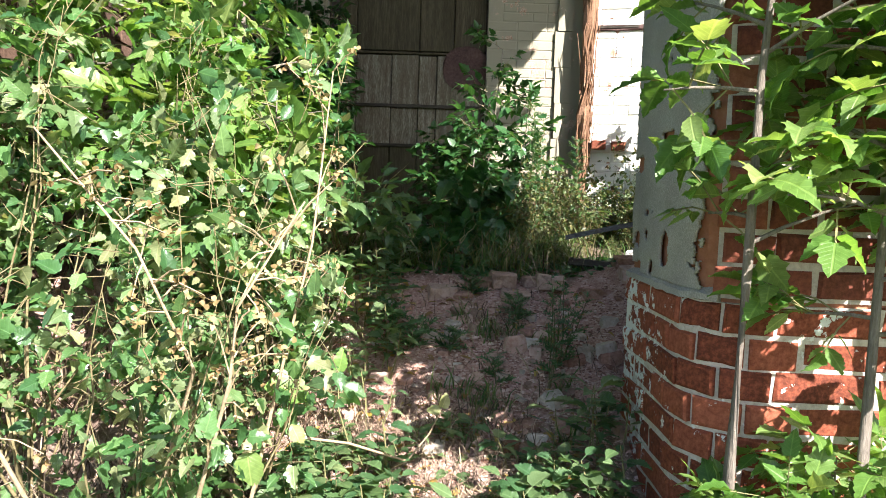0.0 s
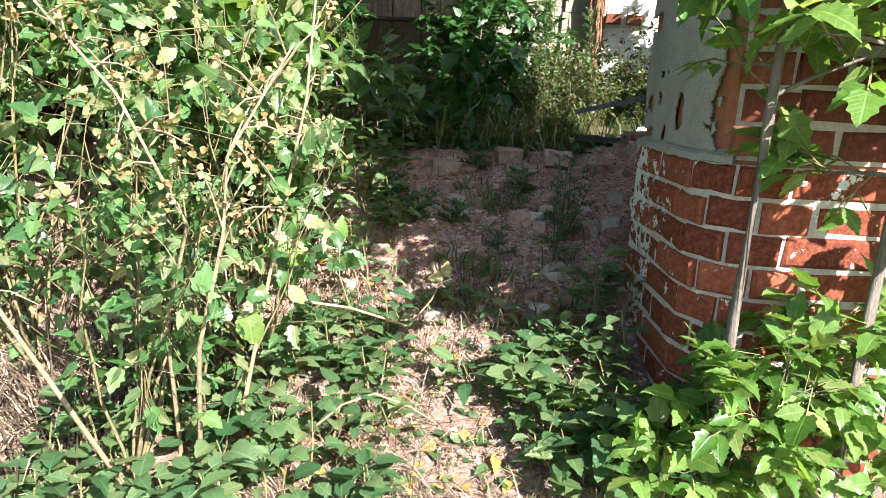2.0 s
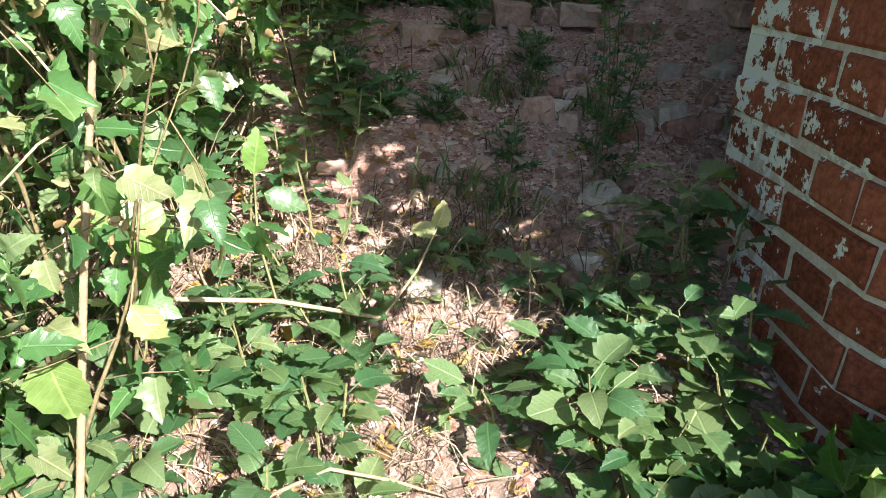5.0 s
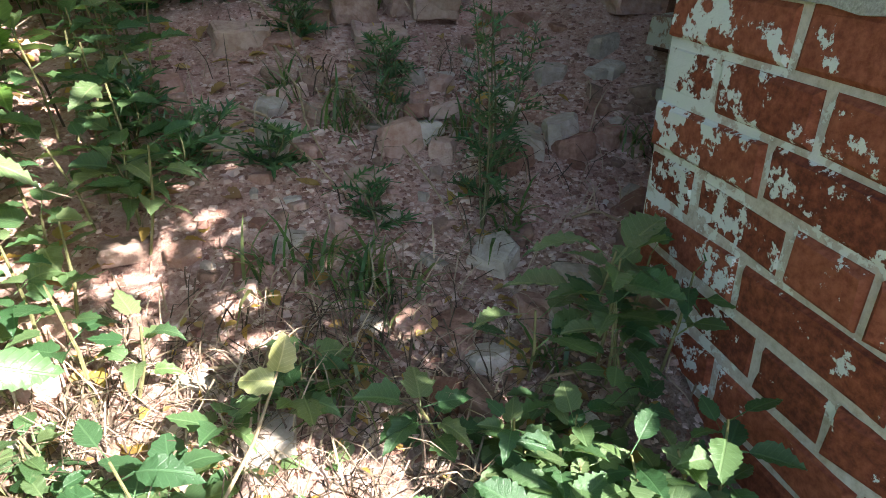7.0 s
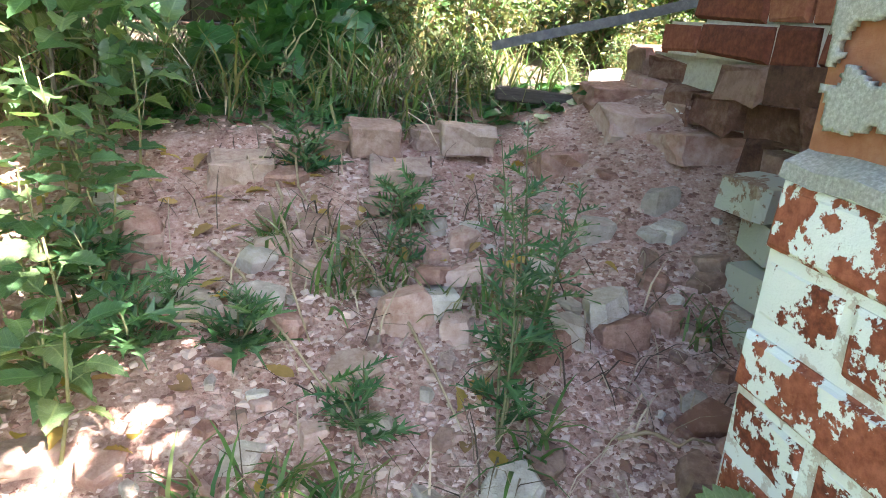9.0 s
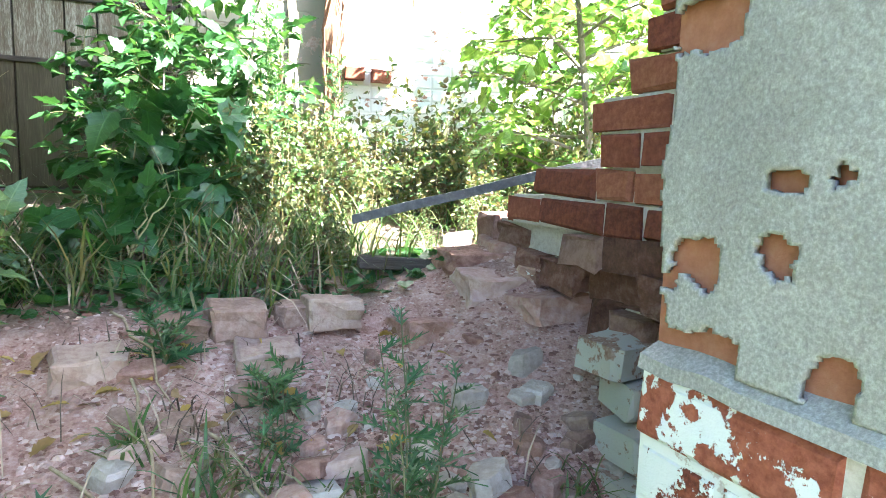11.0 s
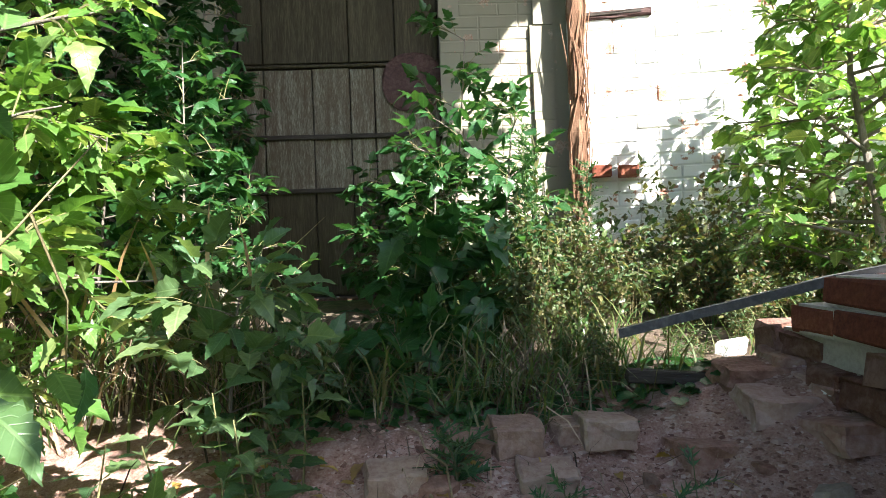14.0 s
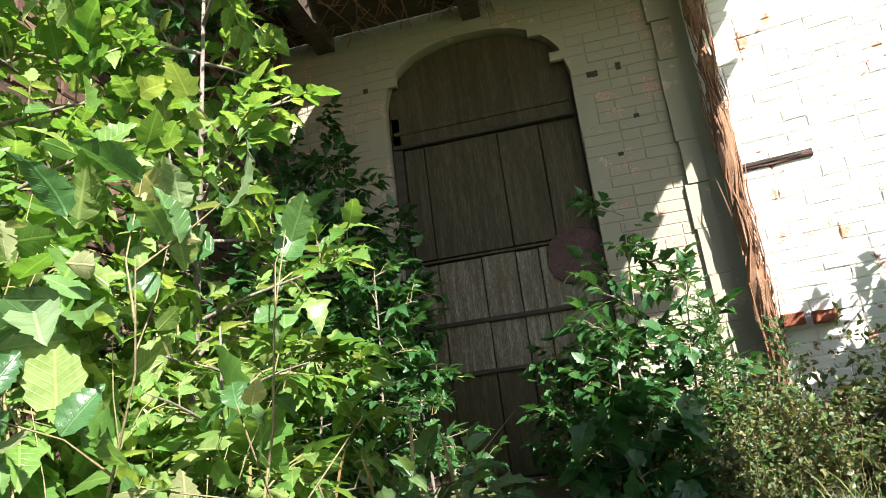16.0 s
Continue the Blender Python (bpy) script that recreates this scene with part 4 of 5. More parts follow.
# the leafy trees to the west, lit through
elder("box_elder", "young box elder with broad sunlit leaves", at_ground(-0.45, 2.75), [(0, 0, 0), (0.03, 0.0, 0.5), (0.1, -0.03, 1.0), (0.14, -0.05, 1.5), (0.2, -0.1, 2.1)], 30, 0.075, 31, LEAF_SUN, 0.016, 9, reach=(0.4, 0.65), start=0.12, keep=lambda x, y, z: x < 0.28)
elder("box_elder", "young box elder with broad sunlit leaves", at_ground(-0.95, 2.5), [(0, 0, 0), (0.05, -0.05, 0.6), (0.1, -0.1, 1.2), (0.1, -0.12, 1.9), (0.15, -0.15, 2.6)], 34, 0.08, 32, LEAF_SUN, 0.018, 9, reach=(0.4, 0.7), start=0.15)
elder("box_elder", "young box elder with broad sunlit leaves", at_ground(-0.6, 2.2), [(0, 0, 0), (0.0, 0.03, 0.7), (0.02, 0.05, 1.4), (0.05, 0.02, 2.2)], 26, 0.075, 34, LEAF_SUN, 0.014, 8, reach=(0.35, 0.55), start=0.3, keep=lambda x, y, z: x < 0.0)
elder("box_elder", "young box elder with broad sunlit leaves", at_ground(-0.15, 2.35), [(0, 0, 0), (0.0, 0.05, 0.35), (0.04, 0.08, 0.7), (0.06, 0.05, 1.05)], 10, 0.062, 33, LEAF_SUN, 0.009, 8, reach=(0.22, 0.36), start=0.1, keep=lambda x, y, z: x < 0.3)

bush("shrub", "arching branches with broad yellow-green leaves in the sun", [at_ground(-0.2, 2.15), at_ground(-0.3, 2.25)], tips_in((-0.02, 2.1, 1.42), (0.22, 0.22, 0.36), 16, np.random.default_rng(21)), 9, 0.105, ROUND, LEAF_SUN, STEM, 16, 0.12, 0.004, spin=0.6, keep=lambda x, y, z: x < 0.06 and z > 1.0)
bush("shrub", "arching branches with broad yellow-green leaves in the sun", [at_ground(-0.45, 2.0), at_ground(-0.5, 2.2)], tips_in((-0.42, 2.1, 1.75), (0.3, 0.25, 0.45), 18, np.random.default_rng(22)), 12, 0.105, OVATE, LEAF_SUN, STEM, 17, 0.14, 0.004, spin=0.6, keep=lambda x, y, z: x < 0.0 and z > 1.1)

# saplings beside the pier
def by_pier(x, y, z):
    return (0.8 if z < 1.35 else 0.65) < y < 1.26 and x > (1.13 if y > 0.9 and z < 1.1 else 0.98 - 0.1 * (z > 1.6)) and z < 2.9


elder("box_elder", "box elder sapling with a pale trunk beside the pier", at_ground(1.225, 1.16), [(0, 0, 0), (0.0, 0.005, 0.5), (0.012, 0.01, 0.9), (0.005, -0.01, 1.3), (0.02, -0.04, 1.75), (0.08, -0.1, 2.35)], 16, 0.08, 41, LEAF_SUN, 0.0135, 5, reach=(0.22, 0.42), start=0.42, keep=by_pier)
elder("box_elder", "box elder sapling growing against the wall", at_ground(1.48, 1.14), [(0, 0, 0), (0.01, 0.0, 0.5), (0.0, -0.02, 1.0), (0.05, -0.05, 1.6), (0.04, -0.1, 2.3)], 21, 0.08, 42, LEAF_SUN, 0.013, 6, reach=(0.22, 0.45), start=0.38, keep=by_pier)
for i, (x, y, h) in enumerate(((1.25, 1.19, 0.34), (1.34, 1.15, 0.46), (1.46, 1.2, 0.5), (1.6, 1.18, 0.5), (1.13, 1.2, 0.18))):
    elder("box_elder_sapling", "low box elder shoot with sunlit leaves before the pier", at_ground(x, y), [(0, 0, 0), (0.01, 0.0, h * 0.5), (0.0, -0.02, h)], 8, 0.065, 140 + i, LEAF_SUN, 0.006, 5, reach=(0.08, 0.18), start=0.3, group="shoots before the pier")

elder("box_elder", "box elder sapling growing against the wall", at_ground(1.78, 1.1), [(0, 0, 0), (0.01, 0.0, 0.5), (-0.02, -0.02, 1.0), (-0.03, -0.03, 1.5), (-0.04, -0.04, 1.9)], 28, 0.082, 44, LEAF_SUN, 0.014, 7, reach=(0.22, 0.42), start=0.5, keep=lambda x, y, z: (0.95 if z < 1.25 else 0.75) < y < 1.26 and x > 1.4)

# box elders behind the broken wall
elder("box_elder", "leafy box elder in the sun behind the broken wall", at_ground(2.45, 3.7), [(0, 0, 0), (-0.05, 0.0, 0.5), (-0.1, 0.05, 1.0), (-0.12, 0.0, 1.6)], 30, 0.08, 51, LEAF_SUN, 0.022, 9, "tree", reach=(0.3, 0.65), start=0.1, keep=lambda x, y, z: x > 2.0)
elder("box_elder", "leafy box elder in the sun against the white wall", at_ground(2.75, 4.4), [(0, 0, 0), (-0.05, 0.0, 0.5), (-0.05, 0.05, 1.0), (-0.1, 0.0, 1.6)], 26, 0.08, 52, LEAF_SUN, 0.02, 9, "tree", reach=(0.3, 0.65), start=0.1, keep=lambda x, y, z: y < 4.8)
elder("box_elder", "leafy box elder in the sun against the white wall", at_ground(3.5, 4.0), [(0, 0, 0), (-0.05, 0.0, 0.5), (-0.05, 0.05, 1.0), (-0.1, 0.0, 1.5)], 30, 0.09, 53, LEAF_SUN, 0.03, 9, "tree", reach=(0.5, 0.9), start=0.1, keep=lambda x, y, z: y < 4.6)

# saplings and vines round the door, with its shade put into their leaf colour
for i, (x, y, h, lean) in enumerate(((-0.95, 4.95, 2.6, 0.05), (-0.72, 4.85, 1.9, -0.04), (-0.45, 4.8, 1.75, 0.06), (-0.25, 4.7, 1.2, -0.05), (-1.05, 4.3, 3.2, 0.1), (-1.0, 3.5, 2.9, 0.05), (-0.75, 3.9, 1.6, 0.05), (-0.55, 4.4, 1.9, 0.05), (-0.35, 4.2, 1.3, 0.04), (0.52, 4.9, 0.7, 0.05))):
    elder("box_elder_sapling", "shaded box elder sapling by the old door", at_ground(x, y), [(0, 0, 0), (lean * 0.3, 0, h * 0.33), (lean * 0.7, 0.02, h * 0.66), (lean, 0, h)], 18, 0.072, 60 + i, LEAF_SHADED, 0.009, 8, reach=(0.16, 0.34), start=0.12, group="saplings round the door")
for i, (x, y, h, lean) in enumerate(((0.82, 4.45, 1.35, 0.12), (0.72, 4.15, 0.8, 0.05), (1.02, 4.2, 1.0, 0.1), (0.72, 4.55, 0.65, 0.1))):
    elder("box_elder_sapling", "shaded box elder sapling by the old door", at_ground(x, y), [(0, 0, 0), (lean * 0.3, 0, h * 0.33), (lean * 0.7, 0.02, h * 0.66), (lean, 0, h)], 13, 0.072, 80 + i, LEAF_SHADED, 0.008, 6, reach=(0.16, 0.36), start=0.12, group="saplings round the door")
elder("box_elder_sapling", "young box elder shoot with pointed leaves at the slope's edge", at_ground(0.18, 2.95), [(0, 0, 0), (0.01, 0.0, 0.15), (0.03, -0.02, 0.32), (0.05, -0.02, 0.42)], 11, 0.085, 95, LEAF_SEED, 0.006, 4, reach=(0.12, 0.26), start=0.2)
elder("box_elder_sapling", "sunlit box elder sapling among the dry grass", at_ground(-0.42, 3.6), [(0, 0, 0), (0.0, 0.0, 0.3), (0.04, -0.02, 0.6), (0.05, 0.0, 0.85)], 16, 0.085, 97, LEAF_SUN, 0.008, 6, reach=(0.16, 0.3), start=0.15)
elder("box_elder_sapling", "sunlit box elder sapling among the dry grass", at_ground(-0.7, 3.35), [(0, 0, 0), (0.0, 0.0, 0.3), (0.04, -0.02, 0.65), (0.05, 0.0, 1.0)], 18, 0.085, 98, LEAF_SUN, 0.008, 6, reach=(0.18, 0.32), start=0.15)
bush("vine", "low vine with large dark lobed leaves before the door", [at_ground(0.6, 3.75), at_ground(0.35, 3.6), at_ground(0.85, 3.7)], tips_in((0.78, 3.72, 1.32), (0.28, 0.25, 0.38), 18, rnd), 9, 0.115, LOBED, LEAF_SHADED, STEM, 91, 0.12, 0.005, "vine", 0.35)
bush("vine", "low vine with large dark lobed leaves before the door", [at_ground(-0.4, 3.8), at_ground(-0.5, 3.9)], tips_in((-0.42, 3.85, 1.25), (0.25, 0.3, 0.25), 14, rnd), 9, 0.11, LOBED, LEAF_SHADED, STEM, 92, 0.12, 0.005, "vine", 0.35)
bush("vine", "low vine with large dark lobed leaves before the door", [at_ground(0.62, 3.25)], tips_in((0.68, 3.4, 1.14), (0.3, 0.16, 0.1), 10, rnd), 8, 0.10, LOBED, LEAF_SHADED, STEM, 93, 0.1, 0.004, "vine", 0.35)

# weeds in the roofless room
WL = "leggy weed with small yellowing leaves"
weeds = []
for v in range(4):
    r2 = np.random.default_rng(100 + v)
    weeds.append(bush("weed", WL, [(0, 0, 0), (0.03, 0.02, 0)], tips_in((0.0, 0.0, 0.55), (0.16, 0.16, 0.3), 8, r2), 46, 0.038, (OVATE, ROUND, LOBED, OVATE)[v], LEAF_WEED, TWIG, 100 + v, 0.1, 0.0021, "weed", twigs=0.15))
r = random.Random(77)
spots = []
for i in range(210):
    x, y = r.uniform(0.75, 3.4), r.uniform(3.25, 4.9)
    if x < 1.0 and y < 3.8:
        continue
    spots.append((x, y, r.uniform(0.75, 1.25) * (0.3 if y < 3.5 else 0.6 if y < 3.7 else 0.82)))
for i, (x, y, k) in enumerate(spots):
    m = Matrix.Translation(at_ground(x, y)) @ Matrix.Rotation(r.uniform(0, 6.28), 4, "Z") @ Matrix.Diagonal((k, k, k * r.uniform(0.8, 1.15), 1))
    if i < 4:
        weeds[i].matrix_basis = m
        tagged(weeds[i], group="weeds in the roofless room")
    else:
        copy_thing(weeds[i % 4], m)

# mugwort on the rubble
def mugwort(base, h, seed, label, n_leaf=46, lean=(0.0, 0.0), size=0.06):
    rnd, r = np.random.default_rng(seed), random.Random(seed)
    e = root("mugwort", pose(*base), label, "weed")
    tubes, pos, way, sz = [], [], [], []
    for st in range(3):
        top = np.array([lean[0] + r.uniform(-0.06, 0.06), lean[1] + r.uniform(-0.06, 0.06), h * r.uniform(0.7, 1.0)])
        line = [top * u + np.array([0.02 * math.sin(st + u * 3), 0.02 * math.cos(st * 2 + u * 2), 0]) * u for u in np.linspace(0, 1, 7)]
        under("stem", mesh_of("stem", *tube(line, [0.0026 * (1.1 - 0.8 * u) for u in np.linspace(0, 1, 7)], 5), MUGSTEM, True), e)
        for k in range(n_leaf // 3):
            u = 0.12 + 0.88 * k / (n_leaf // 3)
            a = k * 2.4
            i = min(5, int(u * 6))
            p = line[i] + (line[i + 1] - line[i]) * (u * 6 - i)
            for j in range(2):
                pos.append(p), way.append([math.cos(a + j * 0.5), math.sin(a + j * 0.5), 0.35 + u * 0.5]), sz.append(size * (1.25 - 0.5 * u) * r.uniform(0.8, 1.2))
    tagged(under("foliage", leaf_mesh("foliage", CUT, leaf_frames(pos, way, sz, rnd, spin=0.3), LEAF_MUG), e), kind="stuff")
    return e


ML = "mugwort with cut dark green leaves on the rubble"
for x, y, h, seed, count, lean, size in (
        (0.99, 2.12, 0.46, 1, 42, (0.05, 0.1), 0.058), (1.04, 2.22, 0.40, 2, 36, (0.06, 0.05), 0.06), (0.80, 2.14, 0.14, 3, 18, (0, 0), 0.06),
        (0.915, 2.62, 0.13, 4, 24, (0, 0), 0.07), (0.72, 2.77, 0.17, 5, 27, (0.02, 0), 0.07), (0.46, 2.30, 0.15, 6, 30, (0.05, -0.02), 0.075),
        (0.61, 2.28, 0.12, 7, 24, (0.06, 0), 0.075), (0.37, 2.45, 0.18, 9, 30, (0.0, 0), 0.08), (0.90, 2.50, 0.1, 13, 12, (0, 0), 0.05)):
    mugwort(at_ground(x, y), h, seed, ML, count, lean, size)
mugwort(at_ground(1.12, 4.1), 0.95, 11, "tall mugwort before the white wall", 120, (0.02, 0.0), 0.09)
mugwort(at_ground(1.45, 4.3), 0.8, 12, "tall mugwort before the white wall", 100, (0.02, 0.0), 0.08)

# seedlings: each leaf of its own
STALK = [(-0.5, 0.012), (-0.04, 0.012)]
ONE = np.hstack([np.eye(3), np.zeros((3, 1))])[None]
SEEDS = [[leaf_mesh("leaf", [shape], ONE, LEAF_SEED) for shape in leaf_set(STALK + line)] for line in (serrate(OVATE_LINE, 8), ROUND_LINE, LOBED_LINE)]


def seedling(base, h, count, size, seed, which=0, label="low seedling with ovate green leaves"):
    r = random.Random(seed)
    e = root("seedling", pose(*base), label, "plant", "seedlings on the slope")
    top = Vector((r.uniform(-0.04, 0.04), r.uniform(-0.04, 0.04), h))
    for k in range(count):
        u = 0.35 + 0.65 * (k + 1) / count
        a = k * 2.4 + r.uniform(-0.4, 0.4)
        d = Vector((math.cos(a), math.sin(a), r.uniform(0.05, 0.5))).normalized()
        q = top * u + d * size * 0.5
        ob = under("leaf", r.choice(SEEDS[which]), e)
        up = Vector((r.uniform(-0.4, 0.4), r.uniform(-0.4, 0.4), 1))
        side = d.cross(up).normalized()
        rot = Matrix((side, d, side.cross(d))).transposed().to_4x4()
        ob.matrix_basis = Matrix.Translation(q) @ rot @ Matrix.Scale(size * r.uniform(0.7, 1.2), 4)
    under("stem", mesh_of("stem", *tube([(0, 0, 0), top * 0.5 + Vector((0.006, 0.003, 0)), top], [0.003, 0.0025, 0.0016], 5), STEM), e)
    return e


r = random.Random(8)
for i in range(120):
    zone = r.random()
    if zone < 0.30:
        x, y, h = r.uniform(0.62, 1.12), r.uniform(1.08, 1.5), r.uniform(0.08, 0.2)
    elif zone < 0.62:
        x, y, h = r.uniform(-0.25, 0.5), r.uniform(1.0, 1.65), r.uniform(0.08, 0.22)
    elif zone < 0.8:
        x, y, h = r.uniform(-0.6, 0.3), r.uniform(0.55, 1.1), r.uniform(0.12, 0.28)
    else:
        x, y, h = r.uniform(-0.3, 0.35), r.uniform(1.7, 2.8), r.uniform(0.12, 0.3)
    if 0.5 < x < 0.84 and y < 1.5:
        continue
    seedling(at_ground(x, y), h, r.randint(6, 11), r.uniform(0.045, 0.08) * (0.8 if y > 1.65 else 1.0), i, r.choice((0, 2, 1) if y > 1.65 else (0, 0, 1)))
for i in range(11):
    seedling(at_ground(r.uniform(1.0, 1.17), r.uniform(1.36, 1.85)), r.uniform(0.1, 0.22), 9, r.uniform(0.04, 0.065), 300 + i, r.choice((0, 0, 2)), "dark seedling at the foot of the pier")
seedling(at_ground(0.96, 1.80), 0.14, 5, 0.085, 401)
seedling(at_ground(1.05, 1.83), 0.2, 5, 0.09, 402, 0)
for i, (x, y) in enumerate(((0.70, 1.53), (0.89, 1.36), (0.86, 1.48), (0.94, 1.44), (0.93, 1.28), (0.99, 1.36), (0.78, 1.56), (0.90, 1.55))):
    seedling(at_ground(x, y), 0.11 + 0.01 * (i % 4), 11, 0.07, 440 + i, 0, "low ash seedling with pale green leaflets in the sun")
for i, (x, y) in enumerate(((0.90, 1.69), (0.94, 1.72), (0.87, 1.66), (0.92, 1.64))):
    seedling(at_ground(x, y), 0.06 + 0.01 * i, 11, 0.032, 460 + i, 1, "small plant with round scalloped leaves in the sun")
for i in range(44):
    seedling(at_ground(r.uniform(-0.35, 0.46), r.uniform(0.85, 1.55)), r.uniform(0.06, 0.18), r.randint(7, 11), r.uniform(0.045, 0.07), 500 + i, r.choice((0, 1, 1)))
for i in range(22):
    seedling(at_ground(r.uniform(0.16, 0.62), r.uniform(1.5, 1.82)), r.uniform(0.05, 0.1), r.randint(8, 11), r.uniform(0.03, 0.052), 600 + i, r.choice((0, 1, 2)), "small dark seedling among the straw")
for i in range(10):
    seedling(at_ground(r.uniform(0.78, 1.08), r.uniform(1.52, 1.74)), r.uniform(0.06, 0.13), r.randint(8, 11), r.uniform(0.035, 0.055), 640 + i, r.choice((0, 1, 2)), "small dark seedling among the straw")
for i in range(24):
    seedling(at_ground(r.uniform(0.0, 0.42), r.uniform(1.85, 2.5)), r.uniform(0.1, 0.26), r.randint(7, 11), r.uniform(0.035, 0.065), 560 + i, r.choice((0, 1, 2, 2)))
for i in range(14):
    seedling(at_ground(r.uniform(0.05, 0.42), r.uniform(2.45, 2.85)), r.uniform(0.15, 0.3), 9, r.uniform(0.04, 0.075), 420 + i, r.choice((0, 2, 2)))


# a creeping shoot with yellowing leaves that hangs out of the shrub over the slope
e = root("trailing_shoot", pose(0.05, 1.5, 0.72), "pale trailing shoot with broad yellow-green leaves over the slope", "branch")
shoot = [(0, 0, 0), (0.166, 0.013, -0.055), (0.3, 0.06, -0.085), (0.46, 0.126, -0.156), (0.52, 0.2, -0.10), (0.557, 0.238, -0.03)]
under("branch", mesh_of("branch", *tube(shoot, [0.0045, 0.004, 0.004, 0.0035, 0.0025, 0.0015], 6), DRYSTEM, True), e)
rnd4 = np.random.default_rng(4)
for i, (p, way, size, shape, mat) in enumerate((((0.12, -0.1, 0.13), (0.5, 0.0, -0.2), 0.11, ROUND, LEAF_SUN), ((0.2, -0.19, 0.05), (0.3, -0.05, -0.5), 0.062, OVATE, LEAF_YELLOW), ((0.10, -0.2, -0.02), (0.1, -0.1, -0.5), 0.08, ROUND, LEAF_SUN),
                                              ((0.12, 0.0, -0.03), (0.3, 0.1, 0.4), 0.07, ROUND, LEAF_SUN), ((0.555, 0.235, -0.03), (0.2, 0.1, 0.4), 0.045, ROUND, LEAF_YELLOW), ((0.55, 0.23, -0.04), (-0.4, 0.0, 0.1), 0.04, ROUND, LEAF_YELLOW),
                                              ((0.23, 0.28, 0.05), (0.1, 0.0, 0.5), 0.08, OVATE, LEAF_SUN), ((0.25, 0.26, 0.02), (0.5, 0.0, -0.2), 0.08, OVATE, LEAF_SEED), ((0.2, 0.25, 0.03), (-0.4, 0.1, -0.1), 0.08, OVATE, LEAF_SEED))):
    under("leaf", leaf_mesh("leaf", shape, leaf_frames([p], [way], [size], rnd4, up=(0.3, -0.8, 0.6), spin=0.2), mat), e, "yellowed leaf" if mat is LEAF_YELLOW else "")
petiole = [tube([(0.166, 0.013, -0.055), (0.14, -0.06, 0.05), (0.12, -0.1, 0.13)], [0.002] * 3, 4), tube([(0.166, 0.013, -0.055), (0.19, -0.12, 0.0), (0.2, -0.19, 0.05)], [0.002] * 3, 4), tube([(0.3, 0.06, -0.085), (0.25, 0.18, -0.03), (0.23, 0.28, 0.05)], [0.0025] * 3, 4)]
under("leaf_stalk", mesh_of("leaf_stalk", *merged(petiole), STEM, True), e)


# ---- grass, straw, litter ----
def blades(name, label, spots, count, length, lean, material, seed, width=1.0, category="grass"):
    rnd = np.random.default_rng(seed)
    V, F = [], []
    for (x, y, rad) in spots:
        for _ in range(count):
            px, py = x + rnd.normal(0, rad), y + rnd.normal(0, rad)
            flat = 0.25 if 0.58 < px < 0.9 and 1.2 < py < 1.58 else 1.0
            L = length * rnd.uniform(0.5, 1.2)
            a = rnd.uniform(0, 2 * math.pi)
            b2 = lean * rnd.uniform(0.3, 1.3)
            z0 = gz(px, py) - 0.005
            w = 0.0028 * width * rnd.uniform(0.6, 1.3)
            c_, s_ = math.cos(a), math.sin(a)
            k = len(V)
            for u, ww in ((0, 1), (0.4, 1.0), (0.75, 0.7), (1, 0.1)):
                h = flat * L * (u * math.cos(b2 * u))
                o = L * math.sin(b2 * u) * u
                V += [(px + c_ * o - s_ * w * ww, py + s_ * o + c_ * w * ww, z0 + max(0.004, h)), (px + c_ * o + s_ * w * ww, py + s_ * o - c_ * w * ww, z0 + max(0.004, h))]
            F += [(k + 2 * q, k + 2 * q + 1, k + 2 * q + 3, k + 2 * q + 2) for q in range(3)]
    return tagged(new(name, mesh_of(name, V, F, material, True)), label, category, kind="stuff")


r = random.Random(31)
blades("grass", "long arching grass on the edge of the rubble", [(r.uniform(0.1, 1.3), r.uniform(3.06, 3.6), 0.07) for _ in range(56)], 20, 0.24, 1.45, GRASS, 1)
blades("grass", "tall seeding grass in the shade", [(r.uniform(-0.6, 0.25), r.uniform(3.0, 3.6), 0.07) for _ in range(24)], 18, 0.38, 0.9, GRASS, 2)
blades("grass", "low grass round the weeds", [(r.uniform(0.9, 3.2), r.uniform(3.2, 4.8), 0.1) for _ in range(40)], 14, 0.2, 1.2, GRASS, 3)
blades("grass", "small grass tufts on the rubble", [(0.755, 2.01, 0.035), (0.76, 2.0, 0.03), (0.77, 2.02, 0.04), (1.4, 2.3, 0.02)] + [(r.uniform(0.35, 1.1), r.uniform(1.7, 2.6), 0.02) for _ in range(12)], 24, 0.1, 1.1, GRASS, 4)
blades("straw", "matted dry straw on the slope", [(r.uniform(0.1, 0.95), r.uniform(1.05, 1.95), 0.05) for _ in range(140)], 26, 0.11, 1.8, STRAW, 5, 0.45, category="straw")
blades("straw", "sparse dry straw among the brick rubble", [(r.uniform(0.4, 1.45), r.uniform(1.75, 2.85), 0.05) for _ in range(46)], 9, 0.13, 1.75, STRAW, 9, 0.5, category="straw")
blades("straw", "dry standing straw under the shrubs", [(r.uniform(-0.8, -0.25), r.uniform(1.15, 1.5), 0.06) for _ in range(26)], 26, 0.22, 1.1, STRAW, 8, category="straw")
blades("straw", "dry standing straw under the shrubs", [(r.uniform(-1.0, 0.1), r.uniform(1.5, 2.6), 0.08) for _ in range(40)], 24, 0.3, 0.9, STRAW, 6, category="straw")
blades("straw", "tall bent grass stalks with pale seed spikes", [(r.uniform(-0.45, 0.15), r.uniform(3.0, 3.5), 0.05) for _ in range(14)], 2, 0.6, 0.75, SEEDHEAD, 12, 2.4, category="grass")
blades("straw", "matted straw before the door", [(r.uniform(0.0, 1.0), r.uniform(3.05, 3.9), 0.08) for _ in range(40)], 14, 0.2, 1.6, STRAW, 14, category="straw")
